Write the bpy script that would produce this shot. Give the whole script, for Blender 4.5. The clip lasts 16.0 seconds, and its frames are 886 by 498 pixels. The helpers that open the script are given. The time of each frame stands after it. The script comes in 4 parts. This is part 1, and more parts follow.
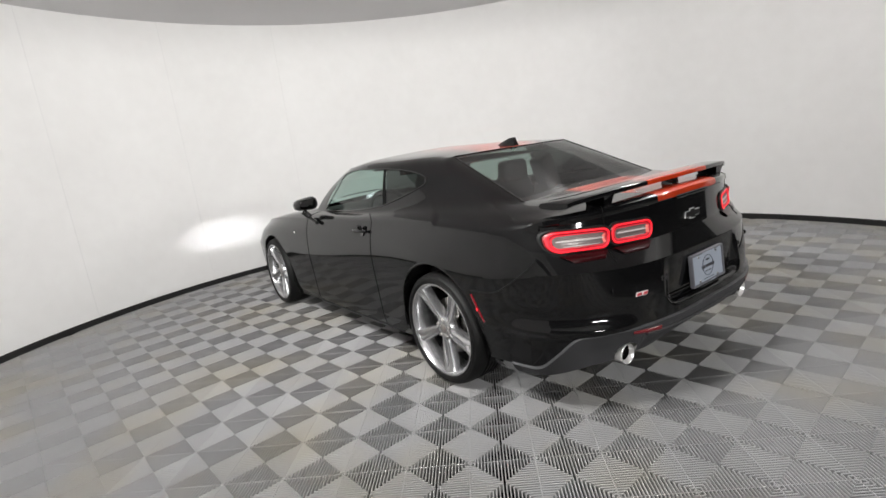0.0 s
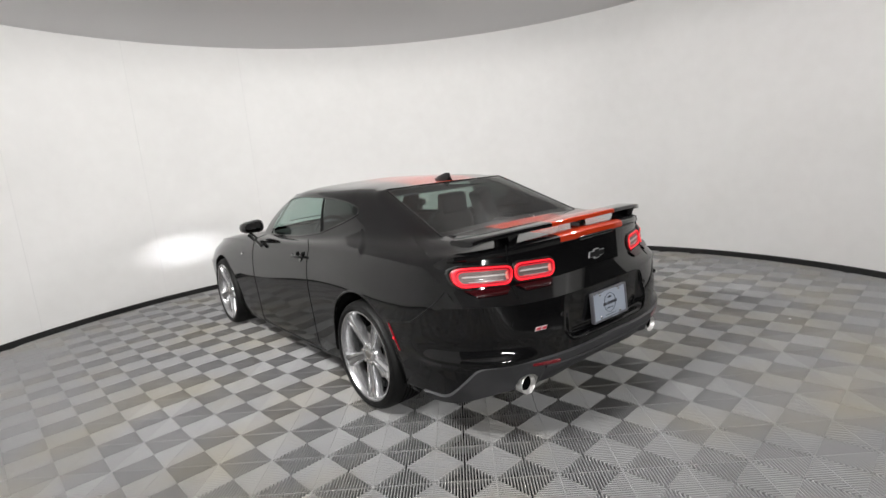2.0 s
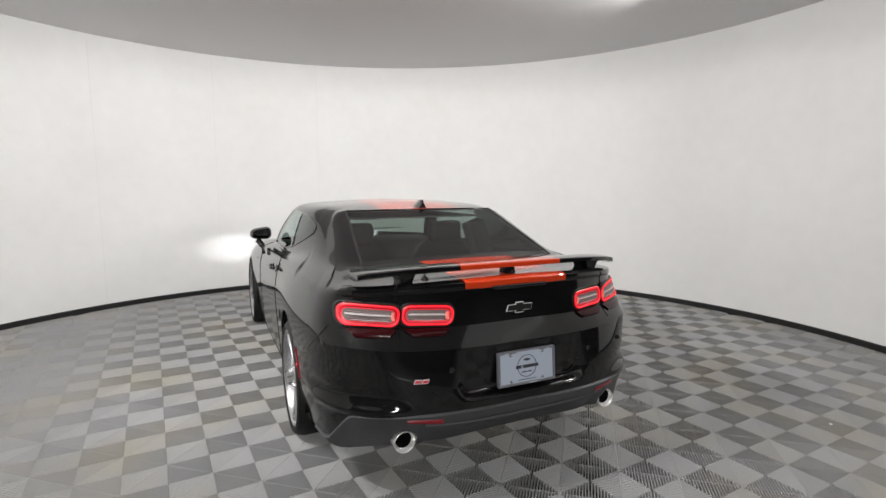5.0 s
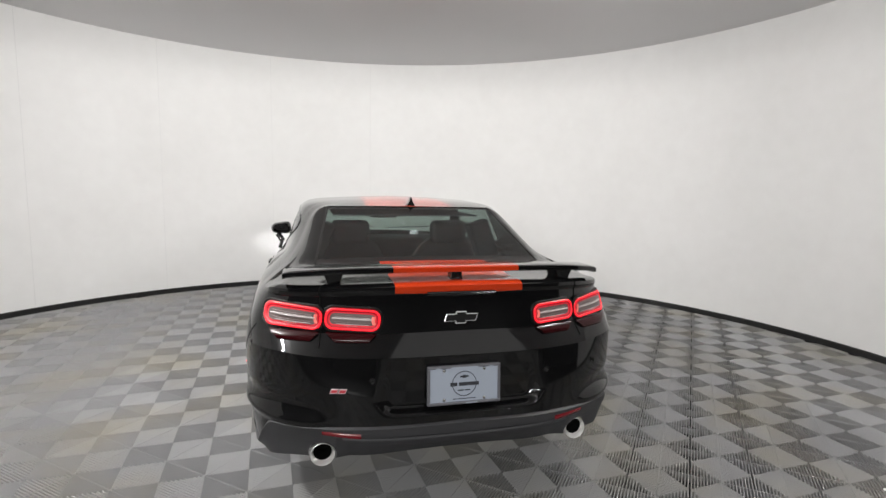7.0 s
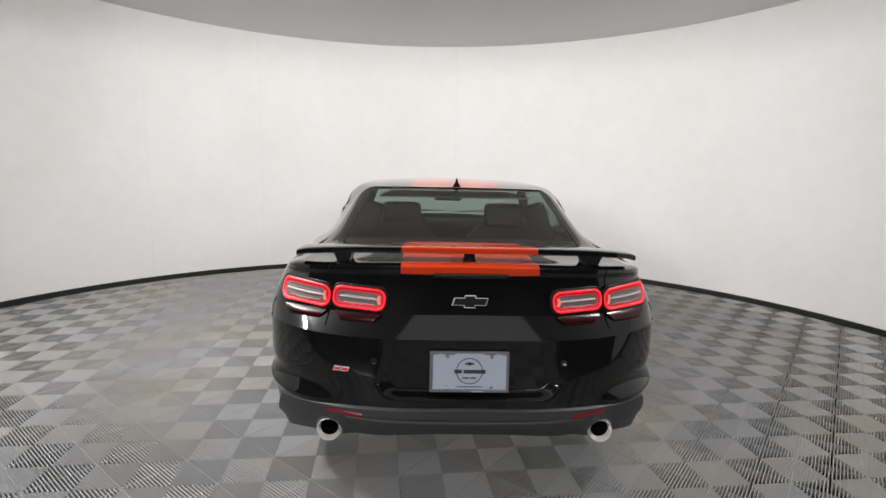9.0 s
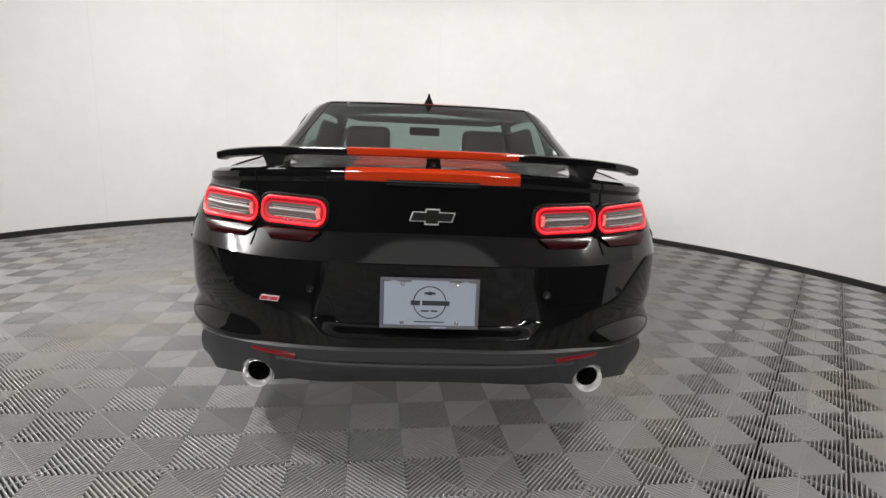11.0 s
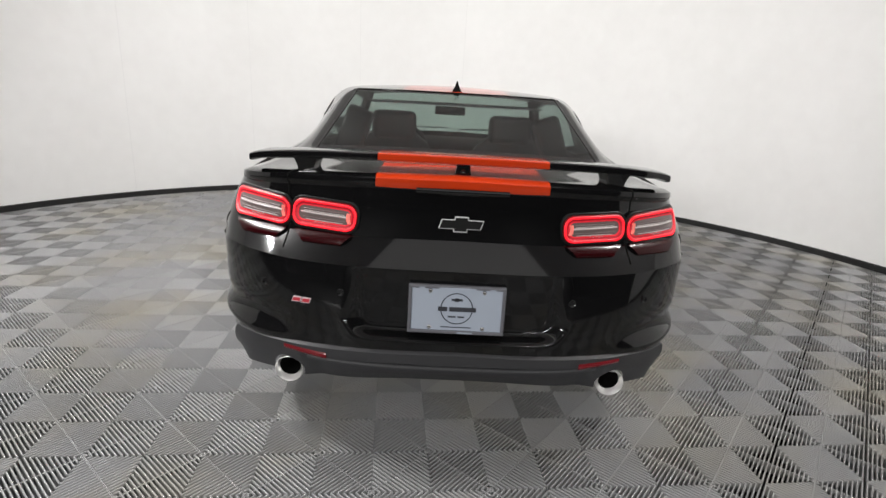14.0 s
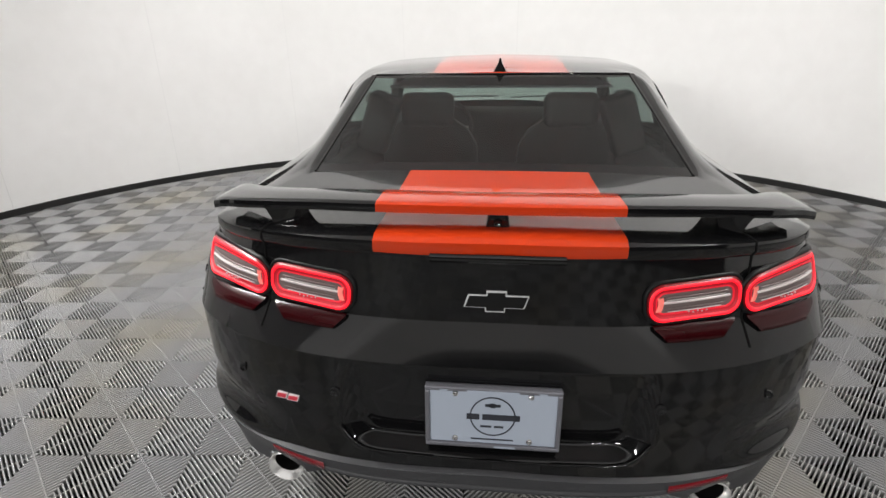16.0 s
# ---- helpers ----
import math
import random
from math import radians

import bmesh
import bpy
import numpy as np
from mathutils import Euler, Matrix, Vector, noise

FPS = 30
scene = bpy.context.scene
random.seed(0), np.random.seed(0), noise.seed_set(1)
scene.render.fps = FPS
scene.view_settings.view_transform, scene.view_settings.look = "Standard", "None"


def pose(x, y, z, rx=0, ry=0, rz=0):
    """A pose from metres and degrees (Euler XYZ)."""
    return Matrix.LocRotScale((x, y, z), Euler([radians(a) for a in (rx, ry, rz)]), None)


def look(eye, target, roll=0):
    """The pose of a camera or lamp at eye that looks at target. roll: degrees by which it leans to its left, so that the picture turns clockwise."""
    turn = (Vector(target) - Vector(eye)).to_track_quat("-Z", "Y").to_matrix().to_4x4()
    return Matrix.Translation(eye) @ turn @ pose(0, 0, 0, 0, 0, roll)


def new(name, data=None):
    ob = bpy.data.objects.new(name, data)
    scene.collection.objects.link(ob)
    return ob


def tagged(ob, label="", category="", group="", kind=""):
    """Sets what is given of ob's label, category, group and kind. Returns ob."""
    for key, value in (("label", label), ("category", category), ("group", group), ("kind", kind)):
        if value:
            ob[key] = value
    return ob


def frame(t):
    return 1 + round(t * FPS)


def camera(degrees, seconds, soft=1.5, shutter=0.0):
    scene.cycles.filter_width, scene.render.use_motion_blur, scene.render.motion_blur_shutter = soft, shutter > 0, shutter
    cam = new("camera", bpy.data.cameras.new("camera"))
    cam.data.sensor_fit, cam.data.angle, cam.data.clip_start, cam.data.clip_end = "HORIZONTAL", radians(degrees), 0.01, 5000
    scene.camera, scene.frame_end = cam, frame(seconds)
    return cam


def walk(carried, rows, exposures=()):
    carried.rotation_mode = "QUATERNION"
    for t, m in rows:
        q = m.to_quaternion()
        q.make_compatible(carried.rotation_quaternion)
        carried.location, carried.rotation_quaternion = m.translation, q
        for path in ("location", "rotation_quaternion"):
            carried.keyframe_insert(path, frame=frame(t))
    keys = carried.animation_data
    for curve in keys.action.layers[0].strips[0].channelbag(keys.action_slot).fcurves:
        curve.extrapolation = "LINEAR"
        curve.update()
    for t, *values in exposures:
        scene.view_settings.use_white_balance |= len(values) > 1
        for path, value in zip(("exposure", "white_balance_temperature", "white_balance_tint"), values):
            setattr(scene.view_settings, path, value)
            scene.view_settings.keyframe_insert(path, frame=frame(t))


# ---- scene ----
cam = camera(82.0, 16.0)
PATH = [
    (0, (-2.537, -2.384, 1.431), (-1.398, -0.792, 1.022), -7.6),
    (0.5, (-2.533, -2.48, 1.452), (-1.42, -0.87, 1.041), -6.3),
    (1, (-2.556, -2.54, 1.478), (-1.429, -0.934, 1.101), -6.3),
    (1.5, (-2.494, -2.598, 1.478), (-1.321, -1.019, 1.123), -6.9),
    (2, (-2.356, -2.691, 1.490), (-1.138, -1.144, 1.147), -5.2),
    (2.5, (-2.232, -2.826, 1.51), (-1.009, -1.272, 1.217), -2.9),
    (3, (-2.020, -2.85, 1.496), (-0.85, -1.264, 1.160), -1.2),
    (3.5, (-1.818, -2.902, 1.494), (-0.684, -1.29, 1.158), 0.2),
    (4, (-1.672, -2.976, 1.480), (-0.641, -1.292, 1.157), -0.7),
    (4.5, (-1.543, -3.078, 1.493), (-0.639, -1.314, 1.221), -1.1),
    (5, (-1.337, -3.073, 1.484), (-0.504, -1.271, 1.242), 0.0),
    (5.2, (-1.257, -3.079, 1.497), (-0.449, -1.264, 1.272), 0.1),
    (7.5, (-0.457, -3.122, 1.458), (-0.160, -1.160, 1.212), 0.0),
    (8, (-0.334, -3.184, 1.480), (-0.219, -1.202, 1.239), -0.9),
    (10.5, (-0.077, -2.743, 1.227), (0.004, -0.787, 0.818), 2.8),
    (11, (-0.056, -2.69, 1.158), (0.058, -0.738, 0.739), 2.5),
    (11.5, (-0.049, -2.682, 1.127), (0.085, -0.734, 0.693), 2.5),
    (12, (-0.054, -2.679, 1.125), (0.079, -0.726, 0.716), 2.6),
    (12.5, (-0.068, -2.675, 1.127), (0.063, -0.718, 0.737), 2.5),
    (13, (-0.059, -2.676, 1.128), (0.048, -0.716, 0.743), 2.5),
    (13.5, (-0.072, -2.677, 1.166), (0.02, -0.729, 0.725), 3.0),
    (14, (-0.093, -2.673, 1.302), (-0.047, -0.755, 0.738), 3.3),
    (14.5, (-0.004, -2.651, 1.397), (-0.064, -0.766, 0.733), 2.7),
    (15, (0.034, -2.567, 1.428), (-0.13, -0.721, 0.676), 3.2),
    (15.5, (-0.045, -2.364, 1.433), (-0.247, -0.538, 0.642), 2.2),
    (16, (-0.011, -2.092, 1.467), (-0.204, -0.252, 0.707), -0.7),
]
walk(cam, [(t, look(eye, target, roll)) for t, eye, target, roll in PATH], exposures=[(0, -0.07), (8, -0.05), (10.5, 0.02), (12.5, 0.04), (14.5, 0.1), (16, 0.12)])

# ---------------------------------------------------------------- light
def strip_lamp(x, y, aim, power, length=0.07, width=0.9, z=3.20):
    d = bpy.data.lights.new("unseen_lamp", "AREA")
    d.shape, d.size, d.size_y = "RECTANGLE", width, length
    d.energy, d.color = power, (1.0, 0.99, 0.97)
    ob = new("unseen_lamp", d)
    ob.matrix_world = look((x, y, z), aim)
    tagged(ob, "unseen white lamp placed out of view to light the studio", "lamp")


# strips along both sides of the studio
for side, powers in ((-1, (82, 110)), (1, (19, 58))):
    for ly, aim, power in zip((0.2, -0.8), (1.6, 1.2), powers):
        strip_lamp(-0.25 + side * 2.75, ly, (-0.25 - side * 1.6, aim, 1.8), power, z=3.10)
# an unseen broad panel added inside the entrance, to grey the bumper ledge and floor
strip_lamp(-0.2, -3.5, (-0.2, -3.3, 0.0), 16, 1.3, 5.6, 3.12)
# two long lamps in the hall shine in through the entrance
strip_lamp(-3.5, -7.6, (-1.0, 0.0, 0.5), 240, 0.26, 1.7, 2.40)
strip_lamp(2.7, -7.6, (0.8, 0.0, 0.5), 110, 0.26, 0.9, 2.40)
for s in (-1, 1):
    d = bpy.data.lights.new("head_lamp_beam", "SPOT")
    d.energy, d.spot_size, d.spot_blend, d.shadow_soft_size, d.color = 34, radians(26), 1.0, 0.03, (0.96, 0.98, 1.0)
    ob = new("head_lamp_beam", d)
    ob.matrix_world = look((s * 0.66, 3.62, 0.68), (s * 0.86, 4.7, 0.62)) @ Matrix.Diagonal((2.9, 1, 1, 1))
    tagged(ob, "white beam of a car head lamp", "lamp")
world = bpy.data.worlds.new("world")
scene.world = world
world.use_nodes = True
world.node_tree.nodes["Background"].inputs[0].default_value = (0.02, 0.02, 0.02, 1)

# ---------------------------------------------------------------- materials
def mat(name):
    m = bpy.data.materials.new(name)
    m.use_nodes = True
    n = m.node_tree
    return m, n, n.nodes["Principled BSDF"]


def simple(name, color, rough=0.5, metal=0.0, coat=0.0, bump=0.0, scale=40.0, vary=0.0, spec=0.5):
    m, n, b = mat(name)
    b.inputs["Base Color"].default_value = (*color, 1)
    b.inputs["Roughness"].default_value = rough
    b.inputs["Metallic"].default_value = metal
    b.inputs["Coat Weight"].default_value = coat
    b.inputs["Coat Roughness"].default_value = 0.04
    b.inputs["Specular IOR Level"].default_value = spec
    if bump or vary:
        tc = n.nodes.new("ShaderNodeTexCoord")
        tx = n.nodes.new("ShaderNodeTexNoise")
        tx.inputs["Scale"].default_value = scale
        tx.inputs["Detail"].default_value = 5
        n.links.new(tc.outputs["Object"], tx.inputs["Vector"])
        if bump:
            bp = n.nodes.new("ShaderNodeBump")
            bp.inputs["Strength"].default_value = bump
            bp.inputs["Distance"].default_value = 0.004
            n.links.new(tx.outputs["Fac"], bp.inputs["Height"])
            n.links.new(bp.outputs["Normal"], b.inputs["Normal"])
        if vary:
            mr = n.nodes.new("ShaderNodeMapRange")
            mr.inputs["To Min"].default_value = max(0.02, rough - vary)
            mr.inputs["To Max"].default_value = min(1, rough + vary)
            n.links.new(tx.outputs["Fac"], mr.inputs["Value"])
            n.links.new(mr.outputs["Result"], b.inputs["Roughness"])
    return m


def paint_material():
    """Black clear-coated paint with one broad orange racing stripe along the middle."""
    m, n, b = mat("black_paint")
    tc = n.nodes.new("ShaderNodeTexCoord")
    sx = n.nodes.new("ShaderNodeSeparateXYZ")
    n.links.new(tc.outputs["Object"], sx.inputs[0])
    ab = n.nodes.new("ShaderNodeMath")
    ab.operation = "ABSOLUTE"
    n.links.new(sx.outputs["X"], ab.inputs[0])
    lt = n.nodes.new("ShaderNodeMath")
    lt.operation = "LESS_THAN"
    lt.inputs[1].default_value = STRIPE
    n.links.new(ab.outputs[0], lt.inputs[0])
    hi = n.nodes.new("ShaderNodeMath")
    hi.operation = "GREATER_THAN"
    hi.inputs[1].default_value = STRIPE_LOW
    n.links.new(sx.outputs["Z"], hi.inputs[0])
    both = n.nodes.new("ShaderNodeMath")
    both.operation = "MULTIPLY"
    n.links.new(lt.outputs[0], both.inputs[0])
    n.links.new(hi.outputs[0], both.inputs[1])
    mx = n.nodes.new("ShaderNodeMix")
    mx.data_type = "RGBA"
    mx.inputs["A"].default_value = (0.003, 0.003, 0.0033, 1)
    mx.inputs["B"].default_value = (0.45, 0.034, 0.006, 1)
    n.links.new(both.outputs[0], mx.inputs["Factor"])
    n.links.new(mx.outputs["Result"], b.inputs["Base Color"])
    b.inputs["Roughness"].default_value = 0.45
    b.inputs["Specular IOR Level"].default_value = 0.02
    b.inputs["Coat Weight"].default_value = 1.0
    b.inputs["Coat IOR"].default_value = 1.46
    b.inputs["Coat Roughness"].default_value = 0.06
    tx = n.nodes.new("ShaderNodeTexNoise")
    tx.inputs["Scale"].default_value = 6
    n.links.new(tc.outputs["Object"], tx.inputs["Vector"])
    bp = n.nodes.new("ShaderNodeBump")
    bp.inputs["Strength"].default_value = 0.004
    bp.inputs["Distance"].default_value = 0.001
    n.links.new(tx.outputs["Fac"], bp.inputs["Height"])
    n.links.new(bp.outputs["Normal"], b.inputs["Coat Normal"])
    return m


def glass_material(name, tint, rough=0.0, gloss=0.06):
    m, n, b = mat(name)
    n.nodes.remove(b)
    out = n.nodes["Material Output"]
    tr = n.nodes.new("ShaderNodeBsdfTransparent")
    tr.inputs["Color"].default_value = (*tint, 1)
    gl = n.nodes.new("ShaderNodeBsdfGlossy")
    gl.inputs["Roughness"].default_value = rough
    lw = n.nodes.new("ShaderNodeLayerWeight")
    pw = n.nodes.new("ShaderNodeMath")
    pw.operation = "POWER"
    pw.inputs[1].default_value = 5
    n.links.new(lw.outputs["Facing"], pw.inputs[0])
    sc = n.nodes.new("ShaderNodeMath")
    sc.operation = "MULTIPLY_ADD"
    sc.inputs[1].default_value, sc.inputs[2].default_value = 0.98 - gloss, gloss
    n.links.new(pw.outputs[0], sc.inputs[0])
    mx = n.nodes.new("ShaderNodeMixShader")
    n.links.new(sc.outputs[0], mx.inputs[0])
    n.links.new(tr.outputs[0], mx.inputs[1])
    n.links.new(gl.outputs[0], mx.inputs[2])
    n.links.new(mx.outputs[0], out.inputs["Surface"])
    return m


def glow(name, color, strength):
    m, n, b = mat(name)
    b.inputs["Base Color"].default_value = (*color, 1)
    b.inputs["Emission Color"].default_value = (*color, 1)
    b.inputs["Emission Strength"].default_value = strength
    return m


def wall_material():
    """Painted plaster: broad and fine blotches mixed, slightly lighter and darker at random."""
    m, n, b = mat("white_wall")
    tc = n.nodes.new("ShaderNodeTexCoord")
    a = n.nodes.new("ShaderNodeTexNoise")
    a.inputs["Scale"].default_value = 0.9
    a.inputs["Detail"].default_value = 4
    c = n.nodes.new("ShaderNodeTexNoise")
    c.inputs["Scale"].default_value = 7
    c.inputs["Detail"].default_value = 6
    n.links.new(tc.outputs["Object"], a.inputs["Vector"])
    n.links.new(tc.outputs["Object"], c.inputs["Vector"])
    ad = n.nodes.new("ShaderNodeMix")
    ad.data_type = "FLOAT"
    ad.inputs["Factor"].default_value = 0.35
    n.links.new(a.outputs["Fac"], ad.inputs["A"])
    n.links.new(c.outputs["Fac"], ad.inputs["B"])
    rp = n.nodes.new("ShaderNodeValToRGB")
    rp.color_ramp.elements[0].position, rp.color_ramp.elements[1].position = 0.3, 0.7
    rp.color_ramp.elements[0].color = (0.775, 0.768, 0.755, 1)
    rp.color_ramp.elements[1].color = (0.84, 0.835, 0.825, 1)
    n.links.new(ad.outputs["Result"], rp.inputs["Fac"])
    n.links.new(rp.outputs["Color"], b.inputs["Base Color"])
    b.inputs["Roughness"].default_value = 0.55
    bp = n.nodes.new("ShaderNodeBump")
    bp.inputs["Strength"].default_value = 0.08
    bp.inputs["Distance"].default_value = 0.01
    n.links.new(c.outputs["Fac"], bp.inputs["Height"])
    n.links.new(bp.outputs["Normal"], b.inputs["Normal"])
    return m


def tile_material():
    """Grey moulded plastic, each tile a little different, with dusty and yellowed patches."""
    m, n, b = mat("grey_floor_tile")
    oi = n.nodes.new("ShaderNodeObjectInfo")
    geo = n.nodes.new("ShaderNodeNewGeometry")
    tx = n.nodes.new("ShaderNodeTexNoise")
    tx.inputs["Scale"].default_value = 1.3
    tx.inputs["Detail"].default_value = 5
    n.links.new(geo.outputs["Position"], tx.inputs["Vector"])
    rp = n.nodes.new("ShaderNodeValToRGB")
    rp.color_ramp.elements[0].position, rp.color_ramp.elements[1].position = 0.46, 0.72
    rp.color_ramp.elements[0].color = (0.328, 0.328, 0.331, 1)
    rp.color_ramp.elements[1].color = (0.350, 0.329, 0.280, 1)
    n.links.new(tx.outputs["Fac"], rp.inputs["Fac"])
    hs = n.nodes.new("ShaderNodeHueSaturation")
    mr = n.nodes.new("ShaderNodeMapRange")
    mr.inputs["To Min"].default_value, mr.inputs["To Max"].default_value = 0.92, 1.08
    n.links.new(oi.outputs["Random"], mr.inputs["Value"])
    n.links.new(mr.outputs["Result"], hs.inputs["Value"])
    n.links.new(rp.outputs["Color"], hs.inputs["Color"])
    n.links.new(hs.outputs["Color"], b.inputs["Base Color"])
    b.inputs["Roughness"].default_value = 0.5
    b.inputs["Specular IOR Level"].default_value = 0.25
    return m


STRIPE, STRIPE_LOW = 0.283, 1.020
PAINT = paint_material()
WALL = wall_material()
TILE = tile_material()
CEIL = simple("grey_ceiling", (0.74, 0.73, 0.735), 0.8, bump=0.1, scale=30)
BASEB = simple("black_base_strip", (0.012, 0.012, 0.012), 0.45, vary=0.15)
HALL = simple("dark_hall", (0.012, 0.012, 0.013), 0.8, bump=0.1, scale=8)
JOINT = simple("joint_filler", (0.735, 0.73, 0.72), 0.6)
# near-black on purpose: the shade between the tile ribs is put into its colour
PIT = simple("gap_shade_subfloor", (0.006, 0.006, 0.006), 0.9)
TRIM = simple("matt_black_trim", (0.042, 0.042, 0.045), 0.5, bump=0.15, scale=300, spec=0.35)
RUBBER = simple("tyre_rubber", (0.006, 0.006, 0.006), 0.55, bump=0.2, scale=120, spec=0.25)
ALLOY = simple("silver_alloy", (0.52, 0.52, 0.53), 0.26, 0.9, coat=0.2, vary=0.03)
CHROME = simple("chrome", (0.85, 0.85, 0.85), 0.08, 1.0)
STEEL = simple("brushed_steel", (0.5, 0.48, 0.46), 0.3, 1.0, vary=0.1)
DARK = simple("dark_cavity", (0.005, 0.005, 0.005), 0.85, spec=0.08)
CABIN = simple("cabin_plastic", (0.016, 0.016, 0.017), 0.7, bump=0.2, scale=200)
LEATHER = simple("seat_leather", (0.012, 0.012, 0.0125), 0.5, bump=0.25, scale=150)
GLASS = glass_material("car_glass", (0.62, 0.74, 0.70))
REARGLASS = glass_material("rear_glass", (0.42, 0.48, 0.455), gloss=0.115)
WHITE = simple("plate_white", (0.34, 0.38, 0.45), 0.35, vary=0.1)
INK = simple("plate_ink", (0.02, 0.022, 0.03), 0.5)
REDLENS = simple("red_lens", (0.22, 0.004, 0.008), 0.35, coat=0.15)
REDGLOW = glow("tail_lamp_glow", (0.95, 0.008, 0.02), 1.05)
CLEAR = simple("clear_lamp_lens", (0.15, 0.115, 0.11), 0.35, 0.0, coat=0.2, vary=0.08)


# ---------------------------------------------------------------- mesh helpers
def part(name, bm, material, parent=None, label="", smooth=True, mats=None):
    me = bpy.data.meshes.new(name)
    bmesh.ops.recalc_face_normals(bm, faces=bm.faces)
    bm.to_mesh(me)
    bm.free()
    for m_ in (mats or [material]):
        me.materials.append(m_)
    if smooth:
        me.shade_smooth()
    ob = new(name, me)
    if parent:
        ob.parent = parent
    if label:
        ob["label"] = label
    return ob


def soften(ob, width, segments=2, angle=40):
    b = ob.modifiers.new("edge", "BEVEL")
    b.width, b.segments, b.limit_method, b.angle_limit = width, segments, "ANGLE", radians(angle)
    b.harden_normals = False
    return ob


def split_edges(ob, angle=35):
    me = ob.data
    me.set_sharp_from_angle(angle=radians(angle))
    return ob


def catmull(pts, n):
    """n points along a smooth curve through pts, evenly by index."""
    pts = [Vector(p) for p in pts]
    out = []
    for i in range(n):
        f = i * (len(pts) - 1) / (n - 1)
        k = min(int(f), len(pts) - 2)
        u = f - k
        p1, p2 = pts[k], pts[k + 1]
        p0 = pts[k - 1] if k else 2 * p1 - p2
        p3 = pts[k + 2] if k + 2 < len(pts) else 2 * p2 - p1
        out.append(0.5 * (2 * p1 + (p2 - p0) * u + (2 * p0 - 5 * p1 + 4 * p2 - p3) * u * u + (3 * p1 - p0 - 3 * p2 + p3) * u ** 3))
    return out


def grid_bm(rows, flip=False, bm=None):
    """Faces between rows of points."""
    bm = bm or bmesh.new()
    vs = [[bm.verts.new(p) for p in r] for r in rows]
    for a, b in zip(vs, vs[1:]):
        for i in range(len(a) - 1):
            q = (a[i], a[i + 1], b[i + 1], b[i])
            bm.faces.new(q[::-1] if flip else q)
    return bm


def box_bm(sx, sy, sz, at=(0, 0, 0), bm=None, rot=None):
    bm = bm or bmesh.new()
    m = Matrix.Translation(at) @ (rot or Matrix()) @ Matrix.Diagonal((sx, sy, sz, 1))
    bmesh.ops.create_cube(bm, size=1, matrix=m)
    return bm


def lathe_bm(profile, n=64, bm=None, matrix=None, closed=False):
    """Turns (radius, height) pairs round the z axis."""
    bm = bm or bmesh.new()
    matrix = matrix or Matrix()
    rings = [[bm.verts.new(matrix @ Vector((r * math.cos(a), r * math.sin(a), h))) for a in (2 * math.pi * i / n for i in range(n))] for r, h in profile]
    pairs = list(zip(rings, rings[1:]))
    if closed:
        pairs.append((rings[-1], rings[0]))
    for a, b in pairs:
        for i in range(n):
            j = (i + 1) % n
            bm.faces.new((a[i], a[j], b[j], b[i]))
    return bm


def arc_bm(profile, a0, a1, n):
    """Sweeps (radius, height) pairs round the studio from a0 to a1 degrees, counted from behind the car."""
    bm = bmesh.new()
    rows = []
    for i in range(n + 1):
        a = radians(-90 + a0 + (a1 - a0) * i / n)
        rows.append([bm.verts.new((CX + r * math.cos(a), CY + r * math.sin(a), h)) for r, h in profile])
    k = len(profile)
    for p, q in zip(rows, rows[1:]):
        for i in range(k):
            bm.faces.new((p[i], q[i], q[(i + 1) % k], p[(i + 1) % k]))
    bm.faces.new(rows[0])
    bm.faces.new(rows[-1][::-1])
    return bm


def prism_bm(outline, depth, bm=None, matrix=None):
    """A flat outline (x, z) given depth along y."""
    bm = bm or bmesh.new()
    matrix = matrix or Matrix()
    f = [bm.verts.new(matrix @ Vector((x, 0, z))) for x, z in outline]
    b = [bm.verts.new(matrix @ Vector((x, depth, z))) for x, z in outline]
    bm.faces.new(f)
    bm.faces.new(b[::-1])
    for i in range(len(f)):
        j = (i + 1) % len(f)
        bm.faces.new((f[i], b[i], b[j], f[j]))
    return bm


# ---------------------------------------------------------------- the round studio
CX, CY, RAD, HIGH = -0.25, 0.30, 4.50, 3.28
GATE, DOOR = (-68, 54), 2.60  # the entrance: its sides in degrees from straight behind the car, its height
SEAMS = (84, 102, 120, 138, 158, 176, 191, 208, 228, 250)
RIB = 0.40
LAT = (-0.0855, -0.8023, 0.2072, radians(4.92))  # the tile grid: place, step and turn


